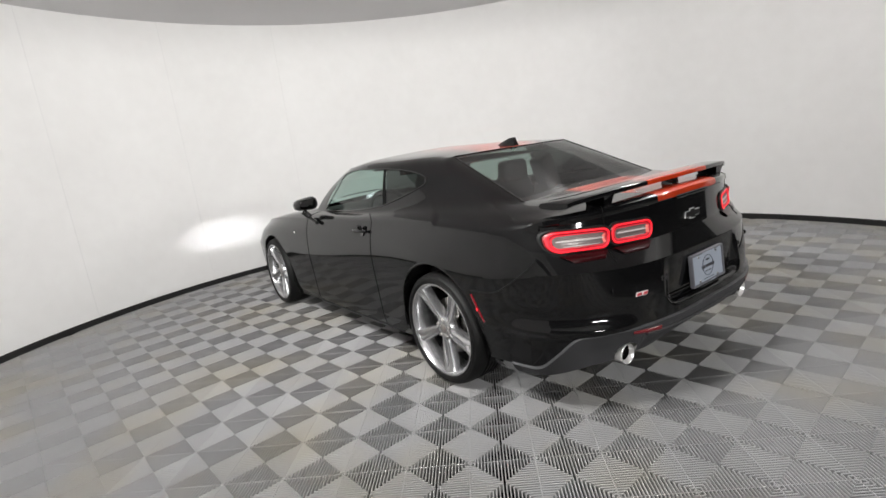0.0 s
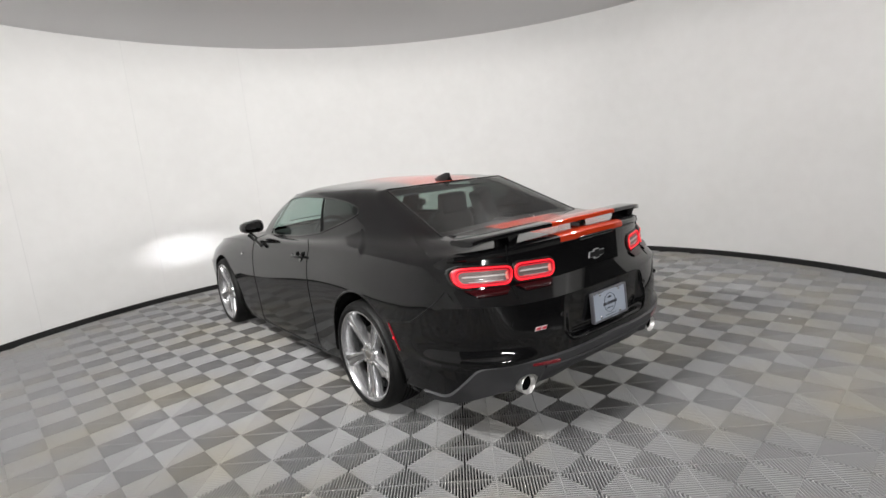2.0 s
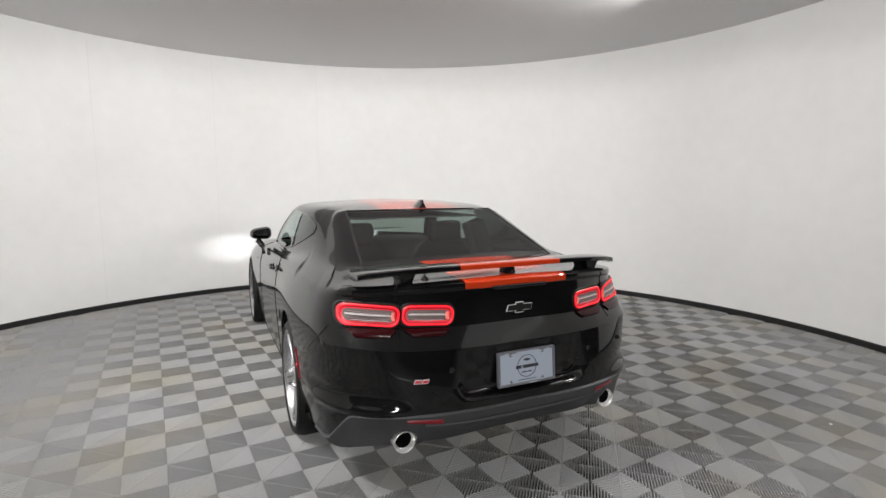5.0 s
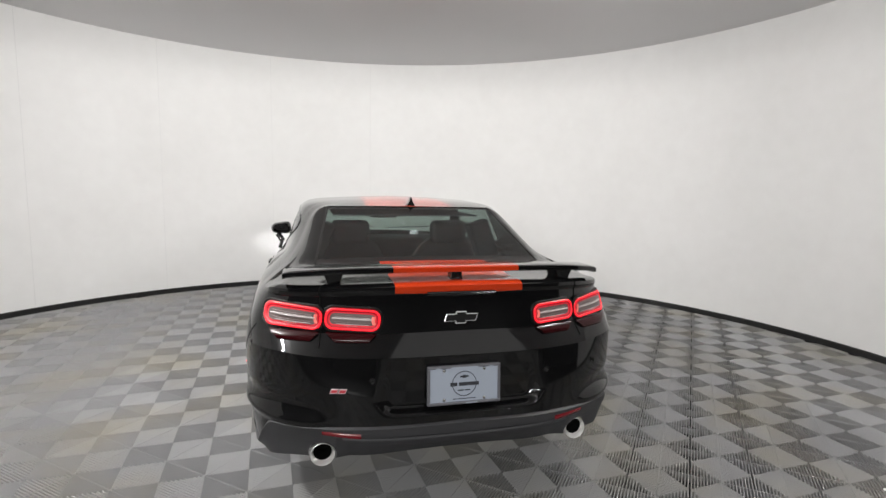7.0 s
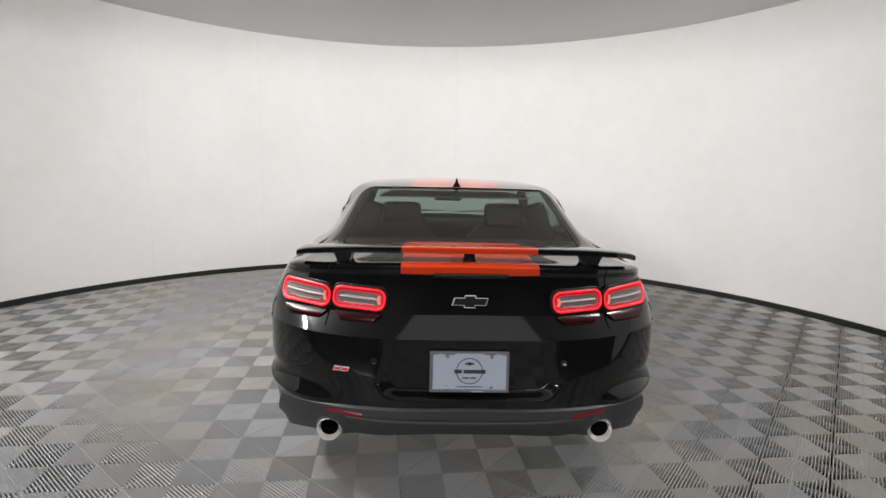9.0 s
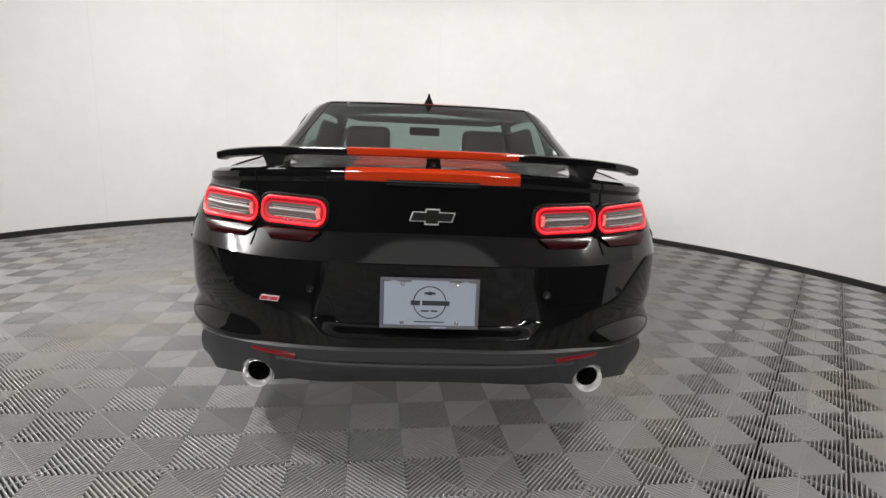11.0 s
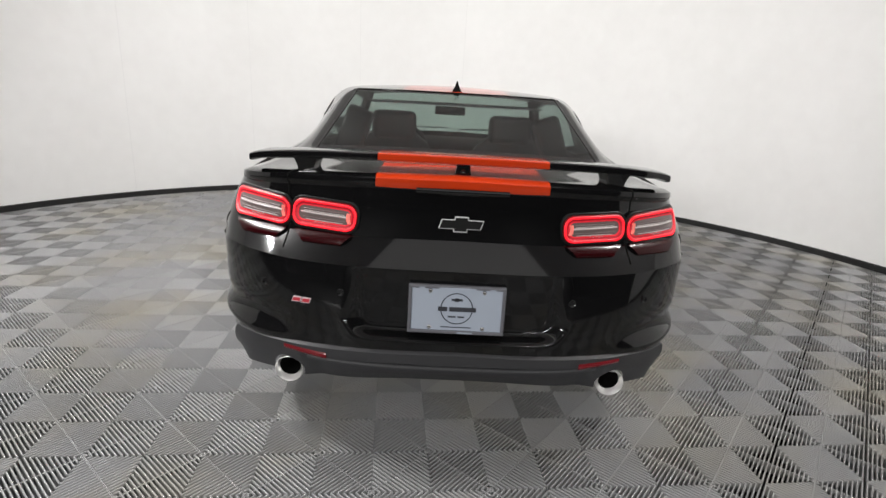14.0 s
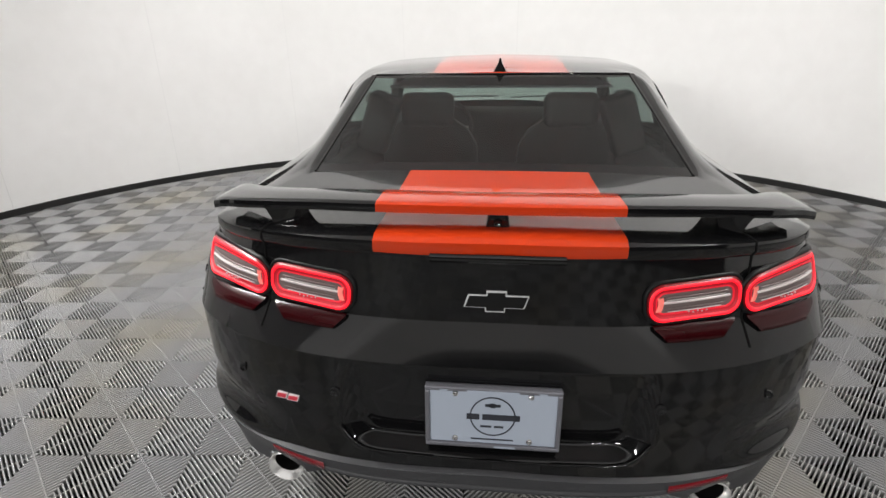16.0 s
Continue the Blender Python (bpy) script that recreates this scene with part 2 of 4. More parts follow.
def studio():
    # wall with thickness
    # closed all round but for a wide entrance behind the car, under a lintel
    body = arc_bm([(RAD, 0.0), (RAD, 1.1), (RAD, 2.2), (RAD, HIGH + 0.1), (RAD + 0.15, HIGH + 0.1), (RAD + 0.15, 0.0)], GATE[1], 360 + GATE[0], 150)
    w = part("wall_round", body, WALL)
    tagged(split_edges(w), "curved white painted studio wall round the turntable", "wall", kind="structure")
    w = part("wall_lintel", arc_bm([(RAD, DOOR), (RAD, HIGH + 0.1), (RAD + 0.15, HIGH + 0.1), (RAD + 0.15, DOOR)], GATE[0], GATE[1], 30), WALL)
    tagged(split_edges(w), "white wall above the wide entrance", "wall", kind="structure")
    for name, size, at in (("wall_hall_end", (11, 0.15, 3.6), (CX, -9.0, 1.7)), ("wall_hall_left", (0.15, 8.6, 3.6), (CX - 5.4, -4.8, 1.7)), ("wall_hall_right", (0.15, 8.6, 3.6), (CX + 5.4, -4.8, 1.7)), ("ceiling_hall", (11, 8.6, 0.12), (CX, -4.8, 3.62)), ("floor_hall", (11, 8.6, 0.12), (CX, -4.8, -0.16))):
        tagged(part(name, box_bm(*size, at), HALL, smooth=False), "plain dark surface of the hall outside", "floor" if "floor" in name else "ceiling" if "ceil" in name else "wall", kind="structure")
    for k, a in enumerate(SEAMS):
        m = Matrix.Translation((CX, CY, 0)) @ Matrix.Rotation(radians(a - 90), 4, "Z")
        bm = box_bm(0.004, 0.003, HIGH - 0.08, (0, RAD - 0.0005, HIGH / 2 + 0.03))
        bmesh.ops.transform(bm, matrix=m, verts=bm.verts)
        tagged(part("trim", bm, JOINT, smooth=False), "thin filled joint between two wall panels", "wall joint", kind="structure")
    bm = arc_bm([(RAD - 0.018, 0.0), (RAD - 0.018, 0.055), (RAD - 0.012, 0.062), (RAD - 0.002, 0.062), (RAD - 0.002, 0.0)], GATE[1], 360 + GATE[0], 150)
    tagged(split_edges(part("baseboard", bm, BASEB)), "black rubber base strip along the curved wall", "baseboard", kind="structure")
    bm = arc_bm([(RAD - 0.02, -0.044), (RAD - 0.02, 0.004), (RAD + 0.02, 0.012), (RAD + 0.30, 0.012), (RAD + 0.36, -0.10), (RAD + 0.30, -0.10)], GATE[0], GATE[1], 60)
    tagged(split_edges(part("trim", bm, BASEB)), "low black rubber threshold ramp across the wide entrance", "threshold", kind="structure")
    bm = lathe_bm([(0.0005, HIGH), (2.5, HIGH), (RAD + 0.15, HIGH), (RAD + 0.15, HIGH + 0.2), (0.0005, HIGH + 0.2)], 128, None, Matrix.Translation((CX, CY, 0)))
    for v in bm.verts:  # it hangs a little lower on one side
        v.co.z += 0.0083 * (v.co.x - 2.6)
    tagged(split_edges(part("ceiling", bm, CEIL)), "flat grey round ceiling above the studio", "ceiling", kind="structure")
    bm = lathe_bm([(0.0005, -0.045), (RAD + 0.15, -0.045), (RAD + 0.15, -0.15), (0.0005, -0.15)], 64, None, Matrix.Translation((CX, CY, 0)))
    return tagged(split_edges(part("floor", bm, PIT)), "subfloor under grey ribbed plastic tiles, near-black to deepen the shade in their gaps", "floor", kind="structure")


def tile_mesh(step):
    """One square tile: four fields of ribs across its edges, a seam strip round it, and a cross of ribs."""
    bm = bmesh.new()
    half = step * math.sqrt(2) / 2
    n = 20
    pitch = 2 * half / n
    low = -0.044
    for q in range(4):
        turn = Matrix.Rotation(q * math.pi / 2, 3, "Z")
        for k in range(n):
            x = -half + (k + 0.5) * pitch
            prof = [(-0.5 * RIB, low), (-0.5 * RIB, -0.0030), (-0.09, 0.0), (0.09, 0.0), (0.5 * RIB, -0.0030), (0.5 * RIB, low)]
            end = half - 0.0005
            near, far = [], []
            for w, z in prof:
                xx = x + w * pitch
                near.append(Vector((xx, min(abs(xx) + 0.001, end), z)))
                far.append(Vector((xx, end, z)))
            if min(v.y for v in near) > end - 0.001:
                continue
            u = [bm.verts.new(turn @ v) for v in near]
            d = [bm.verts.new(turn @ v) for v in far]
            for i in range(5):
                bm.faces.new((u[i], u[i + 1], d[i + 1], d[i]))
            bm.faces.new(u[::-1])
        # edge strip: a cross rib along the seam, just below the rib tops
        w = 0.0026
        s = [turn @ Vector(v) for v in ((-half + 0.0005, half - 0.0005, -0.0026), (half - 0.0005, half - 0.0005, -0.0026), (half - w, half - w, -0.0026), (-half + w, half - w, -0.0026))]
        t = [turn @ Vector((v[0], v[1], low)) for v in ((-half + 0.0005, half - 0.0005), (half - 0.0005, half - 0.0005))]
        sv = [bm.verts.new(v) for v in s]
        tv = [bm.verts.new(v) for v in t]
        bm.faces.new(sv)
        bm.faces.new((sv[0], tv[0], tv[1], sv[1]))
    for f in bm.faces:
        f.normal_update()
    for f in bm.faces:
        if abs(f.normal.z) > 0.5 and f.normal.z < 0:
            f.normal_flip()
    me = bpy.data.meshes.new("floor_tile")
    bm.to_mesh(me)
    bm.free()
    me.materials.append(TILE)
    return me


def tiles(floor):
    x0, y0, s, a = LAT
    me = tile_mesh(s)
    ca, sa = math.cos(a), math.sin(a)
    spots = []
    for i in range(-40, 41):
        for j in range(-40, 41):
            if (i + j) % 2 == 0:  # tile middles
                x, y = x0 + s * (i * ca - j * sa), y0 + s * (i * sa + j * ca)
                r = math.hypot(x - CX, y - CY)
                if r < RAD + 0.12:
                    spots.append((math.hypot(x + 0.6, y + 1.4), x, y))
    spots.sort()
    rest_v, rest_f = [], []
    base_v = [v.co.copy() for v in me.vertices]
    base_f = [list(p.vertices) for p in me.polygons]
    for k, (_, x, y) in enumerate(spots):
        m = pose(x, y, 0, 0, 0, math.degrees(a) + 45)
        if k < 300:
            ob = new("floor_tile", me)
            ob.matrix_world = m
            ob.parent = floor
        else:
            o = len(rest_v)
            rest_v += [m @ v for v in base_v]
            rest_f += [[o + i for i in f] for f in base_f]
    me2 = bpy.data.meshes.new("far_floor_tiles")
    me2.from_pydata(rest_v, [], rest_f)
    me2.materials.append(TILE)
    ob = new("far_floor_tiles", me2)
    ob.parent = floor
    tagged(ob, kind="stuff")


# ---------------------------------------------------------------- the car
NU = 14  # steps between stations


def even(line, turns):
    """Evens out a line that starts and ends on the middle plane."""
    line = [Vector(p) for p in line]
    for _ in range(turns):
        flip = lambda p: Vector((-p.x, p.y, p.z))
        ext = [flip(line[1])] + line + [flip(line[-2])]
        line = [0.25 * ext[k] + 0.5 * ext[k + 1] + 0.25 * ext[k + 2] for k in range(len(line))]
    return line


def table(x, pairs):
    for (a, va), (b, vb) in zip(pairs, pairs[1:]):
        if x <= b:
            return va + (vb - va) * max(0, (x - a) / (b - a))
    return pairs[-1][1]


def pocket(p):
    """Depth of the recess for the number plate."""
    x, z = abs(p.x), p.z
    half = 0.345 + 0.040 * min(1, max(0, (z - 0.528) / 0.055))
    ease = lambda v: (lambda c: c * c * (3 - 2 * c))(max(0.0, min(1.0, v)))
    return 0.042 * ease((z - 0.524) / 0.028) * max(0.0, min(1.0, (0.762 - z) / 0.20)) * ease((half - x) / 0.08)


def flare(p):
    """The corner of the bumper swells just above the dark trim, under a shallow hollow."""
    w = min(1.0, max(0.0, (abs(p.x) - 0.50) / 0.22)) * min(1.0, max(0.0, (-0.52 - p.y) / 0.2))
    w = w * w * (3 - 2 * w)
    d = 0.017 * math.exp(-((p.z - 0.492) / 0.026) ** 2) - 0.008 * math.exp(-((p.z - 0.562) / 0.030) ** 2)
    return Vector((p.x, p.y + 0.2, 0)).normalized() * (d * w)


def finer(rows, n):
    """The same surface with n times as many rows and points."""
    rows = [catmull(r, n * (len(r) - 1) + 1) for r in rows]
    cols = [catmull(c, n * (len(rows) - 1) + 1) for c in zip(*rows)]
    return [list(r) for r in zip(*cols)]


def lower_columns():
    """Lines round the right half of the body, from the middle of the tail to the middle of the nose, sill to shoulder.
    Stations: tail 0, .20, .42, .62, corner, corner end, arch rear, axle, arch front, door rear, door middle, door front, arch rear, axle, arch front, corner, nose, nose middle."""
    sill = [(0, -1.01, .300), (.20, -1.01, .300), (.42, -1.02, .300), (.60, -1.000, .330), (.765, -.895, .302), (.822, -.70, .225), (.85, -.42, .215), (.855, 0, .20), (.865, .42, .19), (.87, .66, .185), (.875, 1.25, .18), (.875, 1.98, .175), (.875, 2.39, .175), (.87, 2.81, .17), (.85, 3.25, .16), (.76, 3.55, .16), (.45, 3.70, .16), (0, 3.74, .16)]
    low = [(0, -1.10, .385), (.20, -1.10, .385), (.42, -1.085, .385), (.61, -1.015, .395), (.782, -.902, .378), (.842, -.715, .250), (.875, -.42, .245), (.885, 0, .25), (.885, .42, .245), (.885, .66, .24), (.888, 1.25, .235), (.89, 1.98, .23), (.89, 2.39, .23), (.888, 2.81, .23), (.87, 3.25, .23), (.79, 3.56, .22), (.48, 3.73, .22), (0, 3.77, .22)]
    mid = [(0, -1.142, .488), (.20, -1.142, .487), (.42, -1.120, .480), (.635, -1.045, .474), (.800, -.915, .463), (.862, -.735, .280), (.90, -.42, .275), (.91, 0, .30), (.898, .42, .295), (.895, .66, .29), (.892, 1.25, .285), (.895, 1.98, .28), (.90, 2.39, .285), (.902, 2.81, .30), (.89, 3.25, .30), (.81, 3.56, .30), (.50, 3.75, .30), (0, 3.79, .30)]
    high = [(0, -1.127, .63), (.20, -1.127, .63), (.42, -1.105, .63), (.645, -1.036, .625), (.822, -.893, .560), (.906, -.704, .520), (.942, -.42, .50), (.948, 0, .55), (.920, .42, .51), (.906, .66, .49), (.901, 1.25, .46), (.904, 1.98, .43), (.914, 2.39, .46), (.922, 2.81, .50), (.905, 3.25, .47), (.82, 3.56, .45), (.50, 3.74, .45), (0, 3.79, .45)]
    ridge = [(0, -1.108, .765), (.20, -1.108, .765), (.43, -1.085, .764), (.645, -1.02, .768), (.824, -.90, .78), (.910, -.70, .76), (.946, -.42, .725), (.952, 0, .745), (.936, .42, .735), (.920, .66, .71), (.914, 1.25, .672), (.916, 1.98, .605), (.930, 2.39, .60), (.938, 2.81, .69), (.915, 3.25, .62), (.83, 3.55, .60), (.50, 3.72, .59), (0, 3.77, .59)]
    foot = [(0, -1.052, .855), (.20, -1.052, .853), (.42, -1.015, .846), (.63, -.945, .845), (.808, -.845, .855), (.898, -.68, .87), (.925, -.42, .865), (.938, 0, .87), (.922, .42, .86), (.908, .66, .85), (.903, 1.25, .835), (.905, 1.98, .815), (.918, 2.39, .80), (.92, 2.81, .80), (.87, 3.25, .75), (.76, 3.45, .72), (.46, 3.57, .71), (0, 3.62, .71)]
    shoulder = [(0, -1.046, 1.018), (.20, -1.046, 1.016), (.42, -1.006, 1.008), (.63, -.925, .995), (.785, -.80, .98), (.84, -.64, .985), (.868, -.42, .988), (.880, 0, .984), (.877, .42, .965), (.873, .66, .952), (.872, 1.25, .94), (.872, 1.98, .925), (.868, 2.39, .915), (.85, 2.81, .895), (.78, 3.25, .83), (.64, 3.38, .80), (.38, 3.47, .79), (0, 3.50, .79)]
    ctrl = [sill, low, mid, high, ridge, foot, shoulder]
    n = (len(sill) - 1) * NU + 1
    curves = [even(catmull(c, n), 45) for c in ctrl]
    # the trim line breaks at the corner of the bumper
    kink = [(0, .488), (2, .481), (3, .474), (4.0, .463), (5.0, .280), (6.0, .275)]
    for _ in range(160):  # long, clean lines along the doors
        for c in curves:
            old = [p.copy() for p in c]
            for i in range(int(6.6 * NU), int(13.9 * NU)):
                w = min(1.0, (i / NU - 6.6) / 3.0, (13.9 - i / NU) / 1.5)
                c[i] = old[i].lerp(0.25 * old[i - 1] + 0.5 * old[i] + 0.25 * old[i + 1], w)
    for i in range(6 * NU):
        curves[2][i].z = sum(table((i + d) / NU, kink) for d in (-2, -1, 0, 1, 2)) / 5
        curves[1][i].z = min(curves[1][i].z, curves[2][i].z - 0.03)
    cols = []
    for i in range(n):
        a = [c[i] for c in curves]
        top = catmull(a[4:], 13)
        w = min(1.0, max(0.0, 4.8 - i / NU))  # a clean corner below the lamps
        if w:
            flat = [a[4].lerp(a[5], k / 6) for k in range(6)] + [a[5].lerp(a[6], k / 6) for k in range(7)]
            top = [p.lerp(q, w) for p, q in zip(top, flat)]
        cols.append(catmull(a[:3], 13) + catmull(a[2:5], 21)[1:] + top[1:])
    # the side crease fades over the rear wheel
    for i in range(int(4.7 * NU), int(10.4 * NU)):
        w = min(1.0, (i / NU - 4.7) / 0.8, (10.4 - i / NU) / 2.6)
        c = cols[i]
        for _ in range(30):
            old = [p.copy() for p in c]
            for k in range(24, 41):
                e = w * min(1.0, (k - 23) / 4, (41 - k) / 4)
                c[k] = old[k].lerp(0.25 * old[k - 1] + 0.5 * old[k] + 0.25 * old[k + 1], e)
    return cols  # rows: 0-12 lower trim, 12-32 flank, 32 the ridge, 44 the shoulder


BELT = [(0, -.475, 1.076), (.32, -.475, 1.074), (.630, -.452, 1.066), (.735, -.13, 1.062), (.775, .20, 1.056), (.812, .66, 1.012), (.806, 1.2, .985), (.78, 1.78, .985), (.71, 1.97, 1.0), (.36, 2.14, 1.01), (0, 2.19, 1.015)]
WAIST = [(0, -.15, 1.220), (.29, -.145, 1.219), (.584, -.098, 1.212), (.672, .10, 1.200), (.728, .33, 1.188), (.760, .72, 1.176), (.757, 1.18, 1.170), (.722, 1.62, 1.164), (.638, 1.75, 1.172), (.32, 1.87, 1.194), (0, 1.91, 1.198)]
RAIL = [(0, .135, 1.334), (.265, .14, 1.334), (.548, .19, 1.330), (.616, .31, 1.338), (.668, .48, 1.345), (.682, .76, 1.351), (.673, 1.12, 1.354), (.626, 1.40, 1.318), (.56, 1.46, 1.322), (.27, 1.53, 1.350), (0, 1.56, 1.356)]


def cabin_at(u, v, side=1, off=0.0):
    """A point of the cabin's skin: u counts stations from the middle of the rear window forward, v goes from belt to roof."""
    pts = []
    for c in (BELT, WAIST, RAIL):
        k = min(int(u), len(c) - 2)
        f = u - k
        p1, p2 = Vector(c[k]), Vector(c[k + 1])
        p0 = Vector(c[k - 1]) if k else Vector((-c[1][0], c[1][1], c[1][2]))
        p3 = Vector(c[k + 2]) if k + 2 < len(c) else Vector((-c[-2][0], c[-2][1], c[-2][2]))
        pts.append(0.5 * (2 * p1 + (p2 - p0) * f + (2 * p0 - 5 * p1 + 4 * p2 - p3) * f * f + (3 * p1 - p0 - 3 * p2 + p3) * f ** 3))
    a, b, c = pts
    p = a * (1 - v) * (1 - 2 * v) + b * 4 * v * (1 - v) + c * v * (2 * v - 1)
    if off:
        out = Vector((p.x, (p.y - 0.8) * 0.35, 0.35)).normalized()
        p = p + out * off
    return Vector((p.x * side, p.y, p.z))


def pane_low(u):
    return table(u, [(3.62, .62), (3.72, .50), (4.0, .42), (4.5, .27), (5.0, .14), (5.6, .08), (6.3, .045), (6.95, .03)])


def pane_high(u):
    return table(u, [(3.62, .62), (3.72, .68), (4.0, .76), (4.4, .82), (5.0, .855), (6.2, .865), (6.95, .85)])


def ribbon(name, path, radius, material, parent, label="", sides=6, closed=False):
    """A thin round bead along points."""
    bm = bmesh.new()
    rings = []
    n = len(path)
    for i, p in enumerate(path):
        a = path[(i - 1) % n] if (closed or i) else p
        b = path[(i + 1) % n] if (closed or i < n - 1) else p
        t = (b - a).normalized()
        q = t.to_track_quat("Z", "Y").to_matrix()
        rings.append([bm.verts.new(p + q @ Vector((radius * math.cos(2 * math.pi * k / sides), radius * math.sin(2 * math.pi * k / sides), 0))) for k in range(sides)])
    pairs = list(zip(rings, rings[1:])) + ([(rings[-1], rings[0])] if closed else [])
    for a, b in pairs:
        # match the nearest start, as the frame may turn between rings
        o = min(range(sides), key=lambda s: sum((a[k].co - b[(k + s) % sides].co).length for k in range(sides)))
        for k in range(sides):
            bm.faces.new((a[k], a[(k + 1) % sides], b[(k + 1 + o) % sides], b[(k + o) % sides]))
    return part(name, bm, material, parent, label)


def cut_arch(rows, y, z, r):
    """A grid with a round wheel opening: whole faces inside go, the edge is drawn out to the circle."""
    bm = grid_bm(rows)
    inside = lambda v: (v.co.y - y) ** 2 + (v.co.z - z) ** 2 < r * r
    gone = [f for f in bm.faces if all(inside(v) for v in f.verts)]
    bmesh.ops.delete(bm, geom=gone, context="FACES")
    for v in bm.verts:
        if inside(v):
            d = Vector((v.co.y - y, v.co.z - z))
            d = d.normalized() * r
            v.co.y, v.co.z = y + d.x, z + d.y
    return bm


def side_of(rows, s):
    return [[Vector((p.x * s, p.y, p.z)) for p in r] for r in rows]


def panel(name, rows, s, material, car, label="", thick=0.003):
    return split_edges(part(name, grid_bm(side_of(rows, s)), material, car, label), 35)


def tail_y(cols, x, z, r0=32, r1=44):
    """Depth of the tail panel at x, z."""
    x = abs(x)
    last = None
    for c in cols[:NU * 7]:
        for a, b in zip(c[r0:r1], c[r0 + 1:r1 + 1]):
            if a.z <= z <= b.z:
                p = a.lerp(b, (z - a.z) / max(1e-6, b.z - a.z))
                break
        else:
            p = c[r1] if z > c[r1].z else c[r0]
        if last is not None and p.x >= x:
            f = (x - last.x) / max(1e-6, p.x - last.x)
            return last.y + (p.y - last.y) * f
        last = p
    return last.y


def car_shell(car):
    cols = lower_columns()
    S = lambda k: int(k * NU)
    edge = []
    for i, c in enumerate(cols):
        p = c[44]
        f = 1.0 if i <= S(4) else max(0.0, 1 - (i - S(4)) / (1.6 * NU))
        out = Vector((p.x, p.y - (-0.3), 0))
        out = out.normalized() if i < S(7) else Vector((0, 0, 0))
        edge.append((p, out, f))
    deck = []
    for i, (p, out, f) in enumerate(edge):
        if i <= S(6):
            u = 3 * i / S(6)
        elif i <= S(11):
            u = 3 + 4 * (i - S(6)) / S(5)
        else:
            u = 7 + 3 * (i - S(11)) / S(6)
        q = cabin_at(min(u, 9.999), 0)
        lip = [p, p + out * 0.007 * f + Vector((0, 0, 0.014 * f)), p + out * 0.004 * f + Vector((0, 0, 0.034 * f)), p - out * 0.016 * f + Vector((0, 0, 0.044 * f))]
        a = lip[-1] - out * 0.02 + Vector((0, 0, 0.002 + 0.006 * (1 - f)))
        hump = Vector((0, 0, 0.010 if i > S(5) else 0.004))
        deck.append(lip + catmull([a, a.lerp(q, 0.25) + (hump if i > S(5) else Vector((0, 0, -0.002))), a.lerp(q, 0.55) + (hump if i > S(5) else Vector((0, 0, 0.001))), q], 11))
    lid = S(3.84)
    u_at = lambda i: 3 * i / S(6) if i <= S(6) else 3 + 4 * (i - S(6)) / S(5)
    top_of = lambda u: 0.62 if u < 3.62 else pane_low(u)
    whole = []
    for i in range(lid, S(11) + 1):
        u = u_at(i)
        top = [cabin_at(u, top_of(u) * k / 10) for k in range(1, 11)]
        line = cols[i][32:45] + deck[i][1:] + top
        # the haunch flows into the rear pillar with no shelf
        w = min(1.0, max(0.0, (i - S(4.3)) / (1.3 * NU)))
        ease = [min(1.0, max(0.0, (k - 3) / 5), max(0.0, (len(line) - 2 - k) / 4)) * w for k in range(len(line))]
        for _ in range(14):
            old = [p.copy() for p in line]
            for k in range(1, len(line) - 1):
                line[k] = old[k].lerp(0.25 * old[k - 1] + 0.5 * old[k] + 0.25 * old[k + 1], ease[k])
        whole.append(line)
    for s in (1, -1):
        m = lambda a, b, r0, r1: [c[r0:r1 + 1] for c in cols[a:b + 1]]
        # lower trim stands a little proud of the paint
        dif = []
        for c in cols[:S(5.6) + 1]:
            rows = []
            for p in catmull(c[:13], 61):
                lower = min(1, max(0, (0.438 - p.z) / 0.002)) * min(1, max(0, (0.52 - p.x) / 0.04))
                rows.append(p + Vector((p.x, p.y + 0.2, 0)).normalized() * (0.012 - 0.032 * lower))
            dif.append(rows)
        bm = grid_bm(side_of(dif, s))
        # round cutout for the exhaust
        hole = lambda v: math.hypot(abs(v.co.x) - 0.582, v.co.z - 0.342) < 0.058
        bmesh.ops.delete(bm, geom=[f for f in bm.faces if all(hole(v) for v in f.verts)], context="FACES")
        for v in bm.verts:
            if hole(v):
                d = Vector((abs(v.co.x) - 0.582, v.co.z - 0.342)).normalized() * 0.058
                v.co.x, v.co.z = s * (0.582 + d.x), 0.342 + d.y
        split_edges(part("diffuser", bm, TRIM, car, "matt dark grey plastic diffuser"), 30)
        lip = [[d[-1], c[12] + Vector((0, 0.01, 0.012))] for d, c in zip(dif, cols)]
        part("diffuser_edge", grid_bm(side_of(lip, s)), TRIM, car)
        skin_rows = finer(m(0, S(5.9), 12, 32), 3)
        for c in skin_rows:
            for p in c:
                p.y += pocket(p)
                p += flare(p)
        panel("rear_bumper", skin_rows, s, PAINT, car)
        split_edges(panel("tail_panel", m(0, lid, 32, 44), s, PAINT, car), 20)
        ob = part("tail_corner", grid_bm(side_of(whole[:S(5.9) - lid + 1], s)), PAINT, car)
        split_edges(ob, 26)
        full = [c[0:32] + w for c, w in zip(cols[S(5.9):S(9) + 1], whole[S(5.9) - lid:])]
        part("quarter_panel", cut_arch(side_of(finer(full, 2), s), 0.0, 0.345, 0.41), PAINT, car)
        panel("door", finer([c[2:32] + w for c, w in zip(cols[S(9):S(11) + 1], whole[S(9) - lid:])], 2), s, PAINT, car)
        panel("rocker", m(S(9), S(11), 0, 2), s, TRIM, car)
